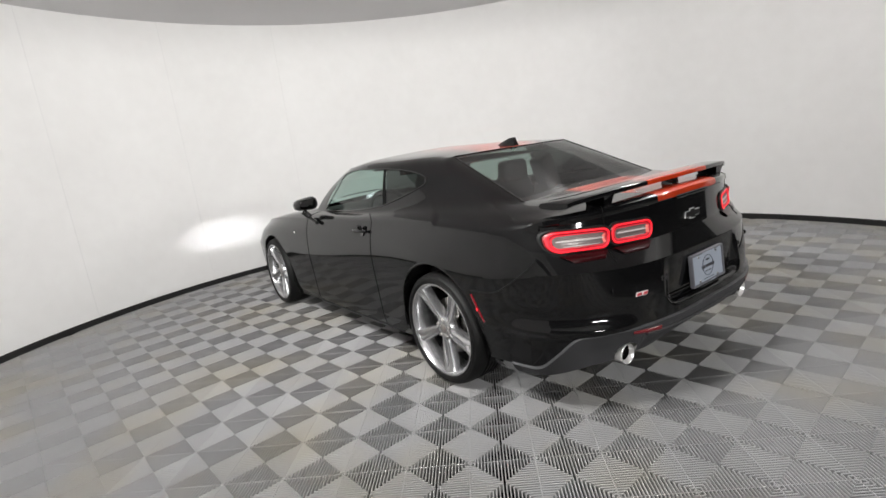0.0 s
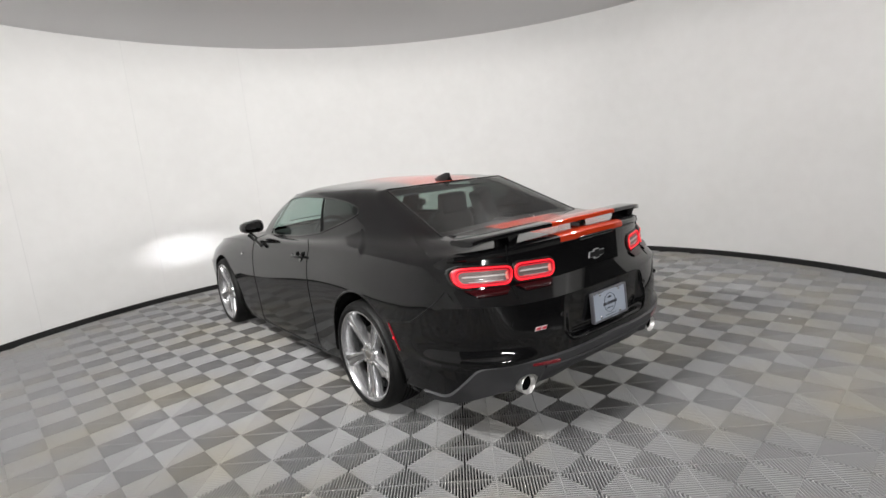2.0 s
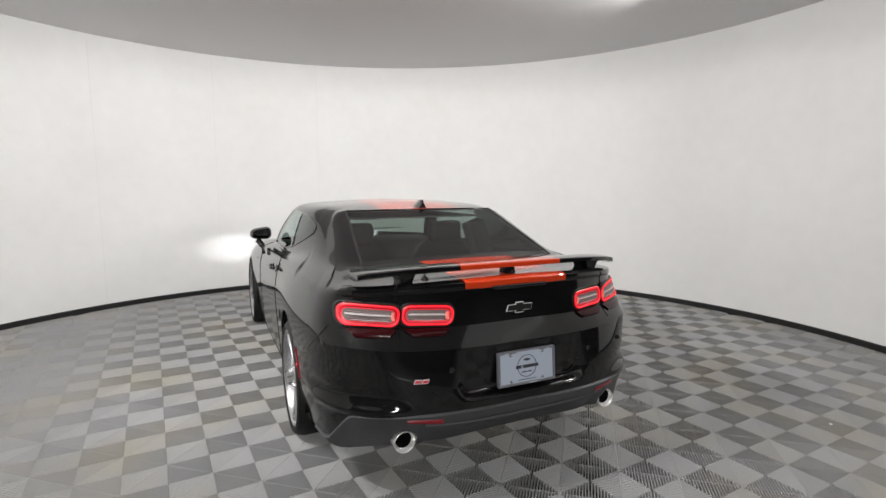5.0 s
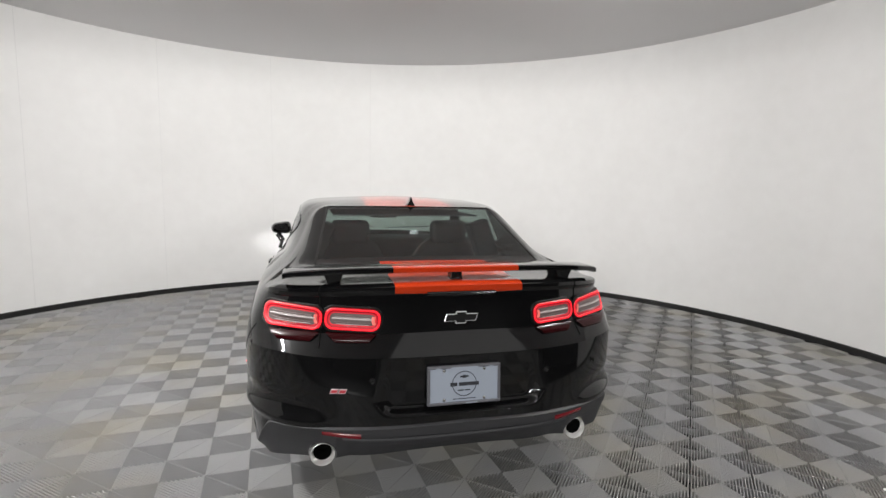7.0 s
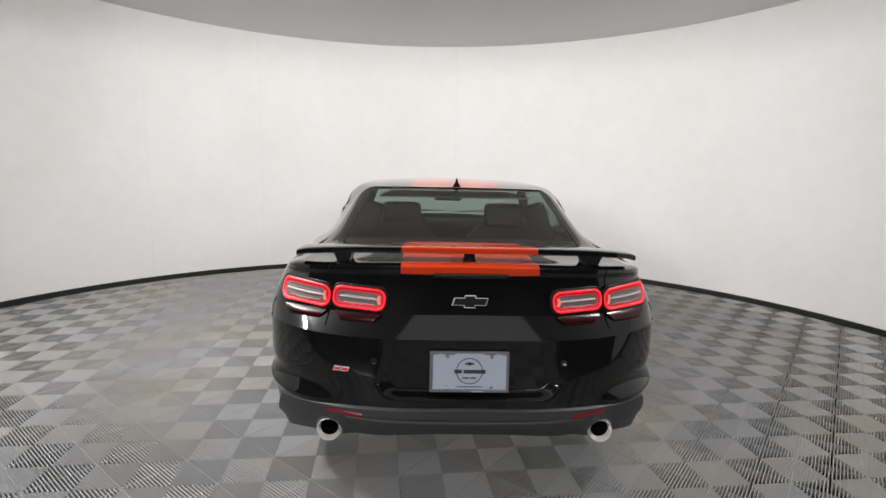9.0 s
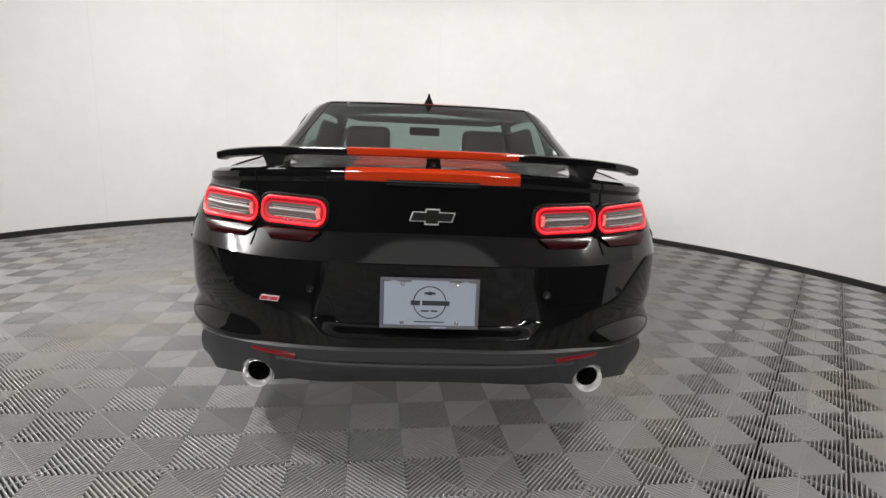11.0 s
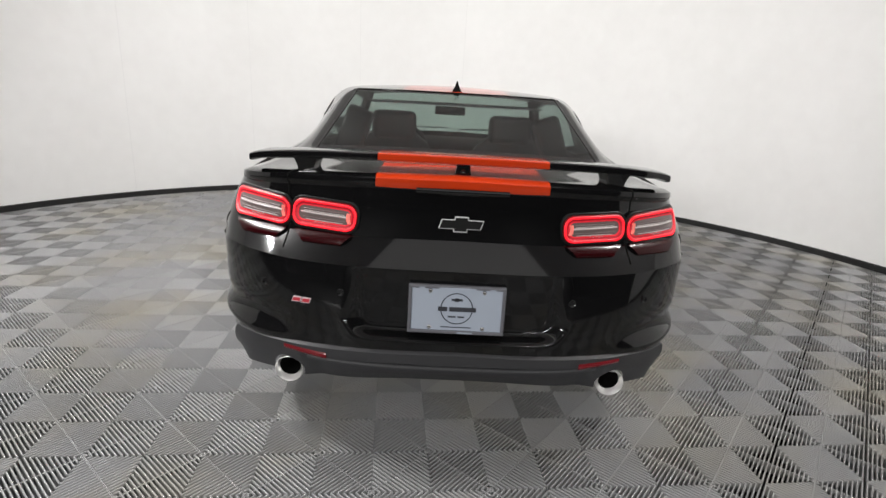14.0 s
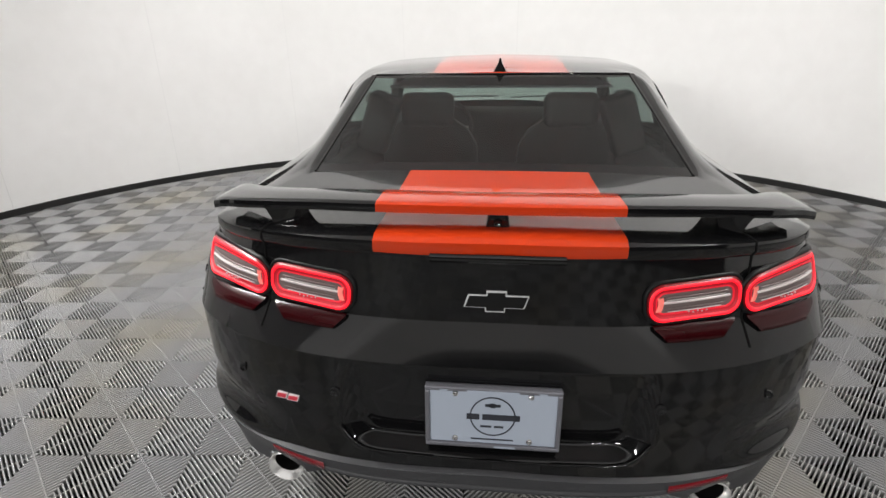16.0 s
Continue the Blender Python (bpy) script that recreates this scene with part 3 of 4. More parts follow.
        part("front_fender", cut_arch(side_of([c[0:45] for c in cols[S(11):S(14.2) + 1]], s), 2.812, 0.345, 0.388), PAINT, car)
        panel("front_bumper", m(S(14.2), S(17), 0, 44), s, PAINT, car)
        panel("trunk_lid", deck[:lid + 1], s, PAINT, car)
        panel("hood", deck[S(11):], s, PAINT, car)
        # panel joints
        gaps = [[c[k] for k in range(2, 45)] for c in (cols[S(9)], cols[S(11)])]
        gaps.append([deck[S(2.8)][k] for k in range(0, 5)])
        gaps.append([cols[S(2.8)][k] for k in range(34, 45)])
        gaps[0] = gaps[0][:30] + whole[S(9) - lid][:-10]
        gaps[1] = gaps[1][:30] + whole[S(11) - lid][:-10]
        seam = []
        for k in range(31):
            f = k / 30
            at = S(4.5) + f * (S(6.15) - S(4.5))
            c = [p.lerp(q, at - int(at)) for p, q in zip(cols[int(at)], cols[int(at) + 1])]
            g = f / 0.72
            z = 0.85 - 0.200 * (g if g < 0.8 else 1 - 0.2 * math.exp(-(g - 0.8) / 0.2))
            a, b = next(((a, b) for a, b in zip(c[12:44], c[13:45]) if a.z <= z <= b.z), (c[36], c[37]))
            seam.append(a.lerp(b, (z - a.z) / max(1e-5, b.z - a.z)))
        ribbon("bumper_seam", [Vector((p.x * s, p.y, p.z)) for p in seam], 0.0034, PAINT2, car, sides=6)
        gaps.append([c[2] for c in cols[S(8.9):S(12)]])
        for g in gaps:
            ribbon("panel_gap", [Vector((p.x * s, p.y, p.z)) for p in g], 0.0030, DARK, car, sides=6)
        # wheel wells
        for y, r in ((0.0, 0.408), (2.812, 0.386)):
            bm = bmesh.new()
            rows = []
            for k in range(33):
                a = radians(-9 + 198 * k / 32)
                rows.append([Vector((x * s, y + r * math.cos(a), 0.345 + r * math.sin(a))) for x in (0.915, 0.8, 0.6)])
            grid_bm(rows, bm=bm)
            bm.faces.new([bm.verts.new((0.6 * s, y + r * math.cos(a), 0.345 + r * math.sin(a))) for a in (radians(-9 + 198 * k / 32) for k in range(33))])
            part("wheel_well", bm, DARK, car)
            arch = []
            src = [p for c in cols for p in (c[10:36])]
            for k in range(41):
                a = radians(-14 + 208 * k / 40)
                yy, zz = y + (r + 0.004) * math.cos(a), 0.345 + (r + 0.004) * math.sin(a)
                near = min(src, key=lambda p: (p.y - yy) ** 2 + (p.z - zz) ** 2)
                arch.append(Vector(((near.x - 0.006) * s, yy, zz)))
            sm = [arch[0]] + [Vector(((arch[i - 1].x + arch[i].x + arch[i + 1].x) / 3, arch[i].y, arch[i].z)) for i in range(1, 40)] + [arch[-1]]
            ribbon("arch_lip", sm, 0.009, PAINT, car)
    # cabin
    def skin(name, u0, u1, lo, hi, material, s, nu=24, nv=10, off=0.0, label=""):
        rows = []
        for i in range(nu + 1):
            u = u0 + (u1 - u0) * i / nu
            a, b = lo(u) if callable(lo) else lo, hi(u) if callable(hi) else hi
            rows.append([cabin_at(min(u, 9.9999), a + (b - a) * k / nv, s, off) for k in range(nv + 1)])
        return part(name, grid_bm(rows), material, car, label)
    for s in (1, -1):
        skin("rear_window", 0, 1.865, 0.05, 0.95, REARGLASS, s, label="tinted rear window").visible_shadow = False
        skin("window_border", 0, u_at(lid), 0.0, 0.055, GLOSS, s, nv=3)
        skin("window_border", 0, u_at(lid), 0.945, 1.0, GLOSS, s, nv=3)
        skin("window_border", 1.860, u_at(lid), 0.05, 0.95, GLOSS, s, nu=4)
        skin("roof_rail", u_at(lid), 2.0, 0.62, 1, PAINT, s, nu=4, nv=8)
        skin("roof_rail", 6.875, 6.95, pane_high, 1, PAINT, s, nu=2, nv=8)
        skin("quarter_window", 3.62, 4.90, pane_low, pane_high, DARKGLASS, s, off=-0.004, label="small tinted quarter window").visible_shadow = False
        skin("door_pillar", 4.90, 5.0, pane_low, pane_high, DARK, s, nu=4, off=-0.002)
        skin("door_window", 5.0, 6.80, pane_low, pane_high, GLASS, s, nu=30, off=-0.004, label="tinted door window").visible_shadow = False
        skin("front_pillar", 6.80, 7.75, 0, 1, PAINT, s)
        skin("windshield", 7.75, 10, 0.0, 1.0, GLASS, s).visible_shadow = False
        loop = [cabin_at(u, pane_low(u), s, 0.001) for u in np.linspace(3.62, 6.80, 50)] + [cabin_at(u, pane_high(u), s, 0.001) for u in np.linspace(6.80, 3.62, 50)][:-1]
        ribbon("window_trim", loop, 0.005, GLOSS, car, closed=True)
        ribbon("window_seal", [cabin_at(u_at(lid), v, s, 0.001) for v in np.linspace(0, 1, 16)], 0.004, GLOSS, car)
        rail = [cabin_at(min(u, 9.9999), 1.0, s) for u in np.linspace(0, 10, 81)]

        def across(i, g):
            """A point of the roof skin: g goes from the rail to the middle."""
            p = rail[i]
            f = abs(p.x) / 0.665
            q = p.lerp(Vector((0, p.y * 0.5 + (0.12 + 1.37 * i / 80) * 0.5 if 8 < i < 72 else p.y, p.z)), g)
            q.z += 0.020 * ((1 - ((1 - g) * f) ** 2) - (1 - f * f)) + 0.012 * math.sin(math.pi * i / 80) * g
            return q

        first, last = 16, 55
        part("roof", grid_bm([[across(i, 0.4 + 0.06 * k) for k in range(11)] for i in range(first, last + 1)]), PAINT, car)
        part("roof_rear", grid_bm([[across(i, 0.1 * k) for k in range(11)] for i in range(0, first + 1)]), PAINT, car)
        part("roof_front", grid_bm([[across(i, 0.1 * k) for k in range(11)] for i in range(last, 81)]), PAINT, car)
        rows = []
        for i in range(first, last + 1):
            u = i / 8
            lo = 0.62 if u < 3.62 else pane_high(u)
            line = [cabin_at(u, lo + (1 - lo) * k / 8, s) for k in range(8)] + [across(i, 0.4 * k / 14) for k in range(15)]
            w = min(1.0, (i - first) / 6, (last - i) / 6)
            for _ in range(40):
                old = [p.copy() for p in line]
                for k in range(1, len(line) - 1):
                    e = w * min(1.0, k / 3, (len(line) - 1 - k) / 3)
                    line[k] = old[k].lerp(0.25 * old[k - 1] + 0.5 * old[k] + 0.25 * old[k + 1], e)
            rows.append(line)
        part("roof_side", grid_bm(rows), PAINT, car)
        ribbon("roof_edge", [Vector((p.x, p.y - 0.002, p.z + 0.001)) for p in rail[:16]], 0.004, GLOSS, car)
    part("underbody", box_bm(1.16, 4.0, 0.06, (0, 1.35, 0.26)), DARK, car, smooth=False)
    part("rear_bulkhead", box_bm(1.2, 0.04, 0.42, (0, -0.36, 0.72)), DARK, car, smooth=False)
    return cols


def rounded(w, h, r, n=8, skew=0.0):
    out = []
    for cx, cz, a0 in ((w / 2 - r, h / 2 - r, 0), (-w / 2 + r, h / 2 - r, 90), (-w / 2 + r, -h / 2 + r, 180), (w / 2 - r, -h / 2 + r, 270)):
        for k in range(n + 1):
            a = radians(a0 + 90 * k / n)
            x, z = cx + r * math.cos(a), cz + r * math.sin(a)
            out.append((x + skew * z, z))
    return out


def tail_lamp(car, cols, cx, cz, w, h, name="tail_lamp"):
    """A rounded light ring round a ribbed clear lens, sunk in a dark housing."""
    lamp = new(name)
    lamp.parent = car
    lamp["label"] = "glowing red ring tail lamp with a clear centre"
    sgn = 1 if cx > 0 else -1
    sink = 0.006 if abs(cx) > 0.6 else 0.001
    proud = 0.010 if abs(cx) > 0.6 else 0.0  # the outer lamp stands out at its upper edge
    at = lambda x, z, d: Vector((x, tail_y(cols, x, min(max(z, 0.80), 1.0)) + d - proud * min(max((z - cz) / 0.04, 0.0), 1.0), z))
    tilt = lambda x: cz - 0.0 + (abs(x) - abs(cx)) * 0.03
    def ring(dw, d, n=8):
        return [at(cx + x, tilt(cx + x) + z, d) for x, z in rounded(w - 2 * dw, h - 2 * dw, (h - 2 * dw) * 0.40, n, skew=-0.10 * sgn)]
    def band(name, loops, material, label=""):
        bm = bmesh.new()
        vs = [[bm.verts.new(p) for p in l] for l in loops]
        for a, b in zip(vs, vs[1:]):
            for i in range(len(a)):
                j = (i + 1) % len(a)
                bm.faces.new((a[i], a[j], b[j], b[i]))
        return part(name, bm, material, lamp, label)
    band("housing", [ring(-0.008, 0.004), ring(-0.007, -0.005), ring(0.0, -0.007), ring(0.0, 0.01)], HOUSE, "black satin housing")
    band("lens_edge", [ring(0.0, -0.004), ring(0.001, -0.010), ring(0.0040, -0.0130)], REDLENS, "deep red lens edge")
    band("light_ring", [ring(0.0040, -0.0130), ring(0.006, -0.0150), ring(0.0095, -0.0150), ring(0.0115, -0.0125)], REDGLOW, "glowing red light ring")
    band("red_band", [ring(0.0115, -0.0125), ring(0.0135, -0.0095), ring(0.020, -0.0085)], REDSOFT, "deep red band")
    band("inner_ring", [ring(0.020, -0.0085), ring(0.0215, -0.0095), ring(0.0240, -0.0085), ring(0.026, 0.004)], PINKGLOW, "faintly glowing inner ring")
    # the light guide ends in a small pale block at the inner end
    x_in = cx - sgn * (w / 2 - 0.028)
    pale = [[at(x_in - sgn * (0.010 * f - 0.016 * g * (1 - g)) , tilt(x_in) + (g - 0.5) * (h - 0.062), d) for g in np.linspace(0, 1, 7)] for f, d in ((-0.8, -0.006), (-0.6, -0.0115), (0.4, -0.0125), (0.7, -0.010))]
    part("light_end", grid_bm(pale), PALEGLOW, lamp, "pale end block of the light ring")
    bm = bmesh.new()
    vs = [[bm.verts.new(p) for p in ring(d, -0.0045 - sink)] for d in (0.0235, 0.034, 0.044)]
    for a, b in zip(vs, vs[1:]):
        for i in range(len(a)):
            j = (i + 1) % len(a)
            bm.faces.new((a[i], a[j], b[j], b[i]))
    core = vs[-1]
    n = len(core)
    for i in range(n // 2 - 1):
        q = [core[i], core[i + 1], core[n - 2 - i], core[n - 1 - i]]
        if len(set(q)) == 4:
            bm.faces.new(q)
    part("lens", bm, CLEAR, lamp, "clear grey lens")
    for k in range(5):
        z = tilt(cx) + (0.002, -0.014, 0.014, 0.008, -0.021)[k]
        half = (w - 0.066) / 2 - (0, 0.008, 0.008, 0.012, 0.018)[k]
        path = [at(cx + f * half, z + f * half * 0.03 * sgn, -0.0065 - sink) for f in np.linspace(-1, 1, 9)]
        ribbon("lens_rib", path, (0.0035, 0.002, 0.0024, 0.0012, 0.0014)[k], (RIBLENS, CLEAR, CLEAR, RIBLENS, RIBLENS)[k], lamp, sides=6)
    for k in range(5):
        part("lamp_chip", box_bm(0.004, 0.002, 0.003, at(cx + sgn * (0.03 - 0.011 * k), tilt(cx) - 0.026 - 0.002 * (k % 2), -0.006 - sink)), RIBLENS, lamp, smooth=False)
    return lamp


def wheel_thing(car, y, side):
    """A tyre on a five-spoke silver rim; the face points along +x before the turn."""
    root = new("wheel")
    root.parent = car
    root.matrix_basis = Matrix.Translation((side * 0.80, y, 0.345)) @ Matrix.Rotation(0 if side > 0 else math.pi, 4, "Z")
    X = Matrix.Rotation(math.pi / 2, 4, "Y")  # lathe axis to x
    tyre = [(0.281, 0.118), (0.292, 0.132), (0.306, 0.139), (0.325, 0.134), (0.337, 0.119), (0.3435, 0.095), (0.345, 0.06)]
    prof = tyre + [(r, -h) for r, h in tyre[::-1]]
    tread = []
    for k, (r, h) in enumerate(prof):
        tread.append((r, h))
        if k == 6:
            for g in (0.045, 0.015, -0.015, -0.045):
                tread += [(0.345, g + 0.005), (0.338, g + 0.004), (0.338, g - 0.004), (0.345, g - 0.005)]
    t = part("tyre", lathe_bm(tread, 96, None, X), RUBBER, root, "black low-profile tyre")
    split_edges(t, 30)
    for r in (0.298, 0.320):
        part("sidewall_rib", lathe_bm([(r - 0.003, 0.1365 if r < 0.3 else 0.136), (r, 0.1405 if r < 0.3 else 0.1385), (r + 0.003, 0.136)], 96, None, X), RUBBER, t)
    rim = part("rim", lathe_bm([(0.283, 0.122), (0.288, 0.129), (0.286, 0.134), (0.276, 0.133), (0.269, 0.124), (0.261, 0.10), (0.252, 0.05), (0.249, -0.09), (0.272, -0.12), (0.283, -0.122)], 96, None, X), ALLOY, root, "bright silver alloy rim")
    split_edges(rim, 40)
    for k in range(5):
        a = 2 * math.pi * k / 5 + radians(SPIN)
        bm = bmesh.new()
        # sections along the spoke: radius, half width, groove half width, height, sweep
        rows = []
        for r, hw, g, h, sw in ((0.035, .022, .004, .092, 0), (0.07, .027, .014, .104, .002), (0.10, .031, .019, .108, .006), (0.15, .034, .018, .112, .013), (0.20, .037, .014, .116, .021), (0.235, .041, .012, .120, .026), (0.250, .045, .003, .122, .028), (0.276, .052, .002, .127, .032)):
            z = [(-hw, h - 0.06), (-hw * 0.97, h - 0.010), (-hw * 0.86, h), (-hw * 0.34, h + 0.002), (-hw * 0.20, h - g), (hw * 0.22, h - 0.002 - g), (hw * 0.34, h - 0.003), (hw * 0.74, h - 0.008), (hw * 0.92, h - 0.020), (hw, h - 0.06)]
            rows.append([Vector((hh, r, w + sw)) for w, hh in z])
        grid_bm(rows, bm=bm)
        bmesh.ops.transform(bm, matrix=Matrix.Rotation(a, 4, "X"), verts=bm.verts)
        split_edges(part("spoke", bm, ALLOY, rim, ""), 50)
    part("hub", lathe_bm([(0.0005, 0.108), (0.028, 0.106), (0.034, 0.100), (0.036, 0.085)], 32, None, X), STEEL, rim, "silver centre cap")
    part("hub_body", lathe_bm([(0.03, 0.104), (0.062, 0.104), (0.072, 0.098), (0.076, 0.05)], 40, None, X), ALLOY, rim)
    for k in range(5):
        a = 2 * math.pi * (k + 0.5) / 5 + radians(SPIN)
        m = Matrix.Translation((0, 0.056 * math.cos(a), 0.056 * math.sin(a))) @ X
        part("lug_nut", lathe_bm([(0.0005, 0.112), (0.007, 0.112), (0.009, 0.108), (0.009, 0.098)], 8, None, m), STEEL, rim)
    disc = part("brake_disc", lathe_bm([(0.07, 0.03), (0.17, 0.03), (0.17, 0.0), (0.07, 0.0)], 48, None, X), STEEL, root, "steel brake disc")
    split_edges(disc)
    bm = bmesh.new()
    rows = []
    for k in range(9):
        a = radians(140 + 60 * k / 8)
        rows.append([Vector((x, r * math.cos(a), r * math.sin(a))) for x, r in ((0.0, .185), (0.055, .185), (0.06, .165), (0.055, .115), (0.0, .115))])
    grid_bm(rows, bm=bm)
    part("brake_caliper", bm, DARK, root, "black brake caliper")
    part("wheel_back", lathe_bm([(0.0005, -0.03), (0.248, -0.03)], 48, None, X), DARK, root)
    return root


def spoiler(car, cols):
    root = new("spoiler")
    root.parent = car
    root["label"] = "raised black rear wing crossed by the orange stripe"
    sec = [(0, -.998, -.868, 1.123), (.15, -.996, -.866, 1.123), (.30, -.987, -.856, 1.121), (.45, -.966, -.838, 1.117), (.56, -.945, -.812, 1.111), (.64, -.922, -.775, 1.104), (.69, -.898, -.735, 1.098), (.714, -.888, -.715, 1.094), (.730, -.880, -.705, 1.090), (.742, -.874, -.700, 1.086)]
    rows = []
    full = [(-x, a, b, z) for x, a, b, z in sec[:0:-1]] + sec
    c = [catmull([Vector((x, a, z)) for x, a, b, z in full], 73), catmull([Vector((x, b, z)) for x, a, b, z in full], 73)]
    for te, le in zip(*c):
        ch = le - te
        z = te.z
        rows.append([Vector((te.x, te.y + ch.y * f, z + dz)) for f, dz in ((0, -.022), (-.01, -.013), (0.0, -.003), (.06, 0), (.12, .0005), (.45, .001), (.85, .0), (.96, -.005), (1.0, -.015), (.93, -.027), (.5, -.032), (.15, -.028), (0, -.022))])
    bm = grid_bm(rows)
    bm.faces.new([v for v in bm.verts[:0]] or [bm.verts.new(p) for p in rows[0][:-1]])
    bm.faces.new([bm.verts.new(p) for p in rows[-1][:-1]])
    blade = part("blade", bm, PAINT, root)
    split_edges(blade, 45)
    for x, w0, w1 in ((-.53, .085, .05), (.53, .085, .05)):
        bm = bmesh.new()
        rows = []
        for f in np.linspace(0, 1, 6):
            w = w0 + (w1 - w0) * (1 - (1 - f) ** 2)
            z = 1.094 - 0.062 * f
            rows.append([Vector((x + a * w, -0.885 + b * (0.062 - 0.012 * f) + 0.0 * f, z)) for a, b in ((-.5, -1), (.5, -1), (.56, 0), (.5, 1), (-.5, 1), (-.56, 0), (-.5, -1))])
        grid_bm(rows, bm=bm)
        split_edges(part("pedestal", bm, PAINT, root, "black wing pedestal"), 40)
    bm = prism_bm([(-.022, 1.10), (.022, 1.10), (.030, 1.05), (-.030, 1.05)], 0.07, None, Matrix.Translation((0, -.975, 0)))
    soften(part("centre_pedestal", bm, GLOSS, root, "black centre pedestal", smooth=False), 0.006)
    part("camera_eye", lathe_bm([(0.0005, 0), (0.006, 0.001), (0.009, 0.004)], 16, None, Matrix.Translation((0, -.977, 1.075)) @ Matrix.Rotation(math.pi / 2, 4, "X")), GLOSS, root)


def tail_details(car, cols):
    for s in (-1, 1):
        tail_lamp(car, cols, s * 0.701, 0.910, 0.250, 0.101)
        tail_lamp(car, cols, s * 0.456, 0.909, 0.232, 0.097)
        # dark red foot under the lamps, its colour standing in for their reflected glow
        for x0, x1 in ((0.36, 0.565), (0.595, 0.800)):
            rows = []
            for f in np.linspace(0, 1, 14):
                row = []
                for z, d, cut in ((0.852, 0.006, 0.0), (0.846, 0.014, 0.004), (0.832, 0.013, 0.022), (0.820, 0.008, 0.034), (0.816, 0.001, 0.038)):
                    x = x0 + cut + (x1 - x0 - 2 * cut) * f
                    row.append(Vector((s * x, tail_y(cols, x, z) - d, z)))
                rows.append(row)
            part("lamp_glow_foot", grid_bm(rows), REDFOOT, car, "dark red foot below the lamps, coloured like their reflection in the ledge")
        # exhaust tips
        tip = new("exhaust_tip")
        tip.parent = car
        tip["label"] = "round polished steel exhaust tip"
        m = Matrix.Translation((s * 0.582, -1.020, 0.342)) @ Matrix.Rotation(math.pi / 2, 4, "X")
        high = m @ Matrix.Translation((0, 0.0045, 0))  # the bore sits high in the rolled rim
        bm = lathe_bm([(0.044, -0.16), (0.049, -0.02), (0.0505, 0.004), (0.051, 0.009), (0.049, 0.013), (0.0475, 0.012), (0.038, -0.008)], 48)
        for v in bm.verts:
            if math.hypot(v.co.x, v.co.y) < 0.040:
                v.co.y += 0.0045
        bm.transform(m)
        part("pipe", bm, POLISH, tip)
        part("pipe_inside", lathe_bm([(0.038, -0.008), (0.0375, -0.014), (0.037, -0.15)], 48, None, high), DARK, tip, "plain black inside of the pipe")
        part("pipe_bore", lathe_bm([(0.0005, -0.10), (0.0385, -0.10)], 32, None, high), DARK, tip)
        # a black disc stands in for the shaded hollow behind the pipe
        part("exhaust_shade_disc", lathe_bm([(0.0005, 0.0), (0.056, 0.0), (0.058, -0.02)], 40, None, Matrix.Translation((s * 0.585, -0.90, 0.352)) @ Matrix.Rotation(math.pi / 2, 4, "X")), DARK, car)
        # reflectors in the diffuser
        rows = []
        for f in np.linspace(0, 1, 9):
            x = 0.43 + 0.155 * f
            z = 0.448 + 0.008 * f
            y = tail_y(cols, x, z, 0, 16) - 0.014
            rows.append([Vector((s * x, y + d, z + h)) for h, d in ((-.012 + .004 * f, .006), (-.010 + .004 * f, -.003), (.010, -.003), (.013, .006))])
        part("rear_reflector", grid_bm(rows), REFLECT, car, "slim red rear reflector")
        # side marker
        rows = []
        flank = [p for c in cols[int(5 * NU):int(6.6 * NU)] for p in c[12:33]]
        for f in np.linspace(0, 1, 12):
            z, y = 0.635 - 0.145 * f, -0.355 - 0.075 * f
            near = sorted(flank, key=lambda p: (p.y - y) ** 2 + (p.z - z) ** 2)[:4]
            x = sum(p.x for p in near) / 4 + 0.004
            w = 0.4 + 0.6 * math.sin(math.pi * (0.1 + 0.8 * f))
            rows.append([Vector((s * (x - e), y + d * w, z)) for d, e in ((-.011, .006), (-.007, -.001), (.007, -.001), (.011, .006))])
            if 0.5 < f < 0.6:
                spot = Vector((s * (x + 0.003), y, z))
        mark = part("side_marker", grid_bm(rows), REFLECT, car, "narrow dark red side marker lamp")
        part("marker_bulb", lathe_bm([(0.0005, 0.003), (0.004, 0.0025), (0.007, 0)], 12, None, Matrix.Translation(spot) @ Matrix.Rotation(s * math.pi / 2, 4, "Y")), REDGLOW, mark, "small glowing red bulb")
        # parking sensors
        for x, z in ((0.384, 0.674), (0.655, 0.672)):
            y = tail_y(cols, x, z, 12, 33) + pocket(Vector((x, 0, z)))
            m = Matrix.Translation((s * x, y - 0.001, z)) @ Matrix.Rotation(math.pi / 2, 4, "X") @ Matrix.Rotation(radians(-25 * s if x > .5 else 0), 4, "Y")
            part("parking_sensor", lathe_bm([(0.0005, 0.001), (0.0095, 0.001), (0.0105, 0.003), (0.0125, 0.003), (0.013, 0.0)], 24, None, m), PAINT2, car, "round black parking sensor")
    ribbon("diffuser_rib", [Vector((x, tail_y(cols, x, 0.432, 0, 16) - 0.004, 0.424 + 0.02 * abs(x) ** 2)) for x in np.linspace(-.50, .50, 41)], 0.010, TRIM, car, "raised rib across the diffuser", sides=8)
    # number plate with its frame, blank but for a plain ring and bars
    plate = new("number_plate")
    plate.parent = car
    plate["label"] = "white plate with a dark ring and bars in a grey frame"
    tilt = Matrix.Translation((0, -1.120, 0.641)) @ Matrix.Rotation(radians(-4), 4, "X")
    def on(bm):
        bmesh.ops.transform(bm, matrix=tilt, verts=bm.verts)
        return bm
    soften(part("backing", on(box_bm(0.318, 0.012, 0.164, (0, 0.003, 0))), PFRAME, plate, smooth=False), 0.004)
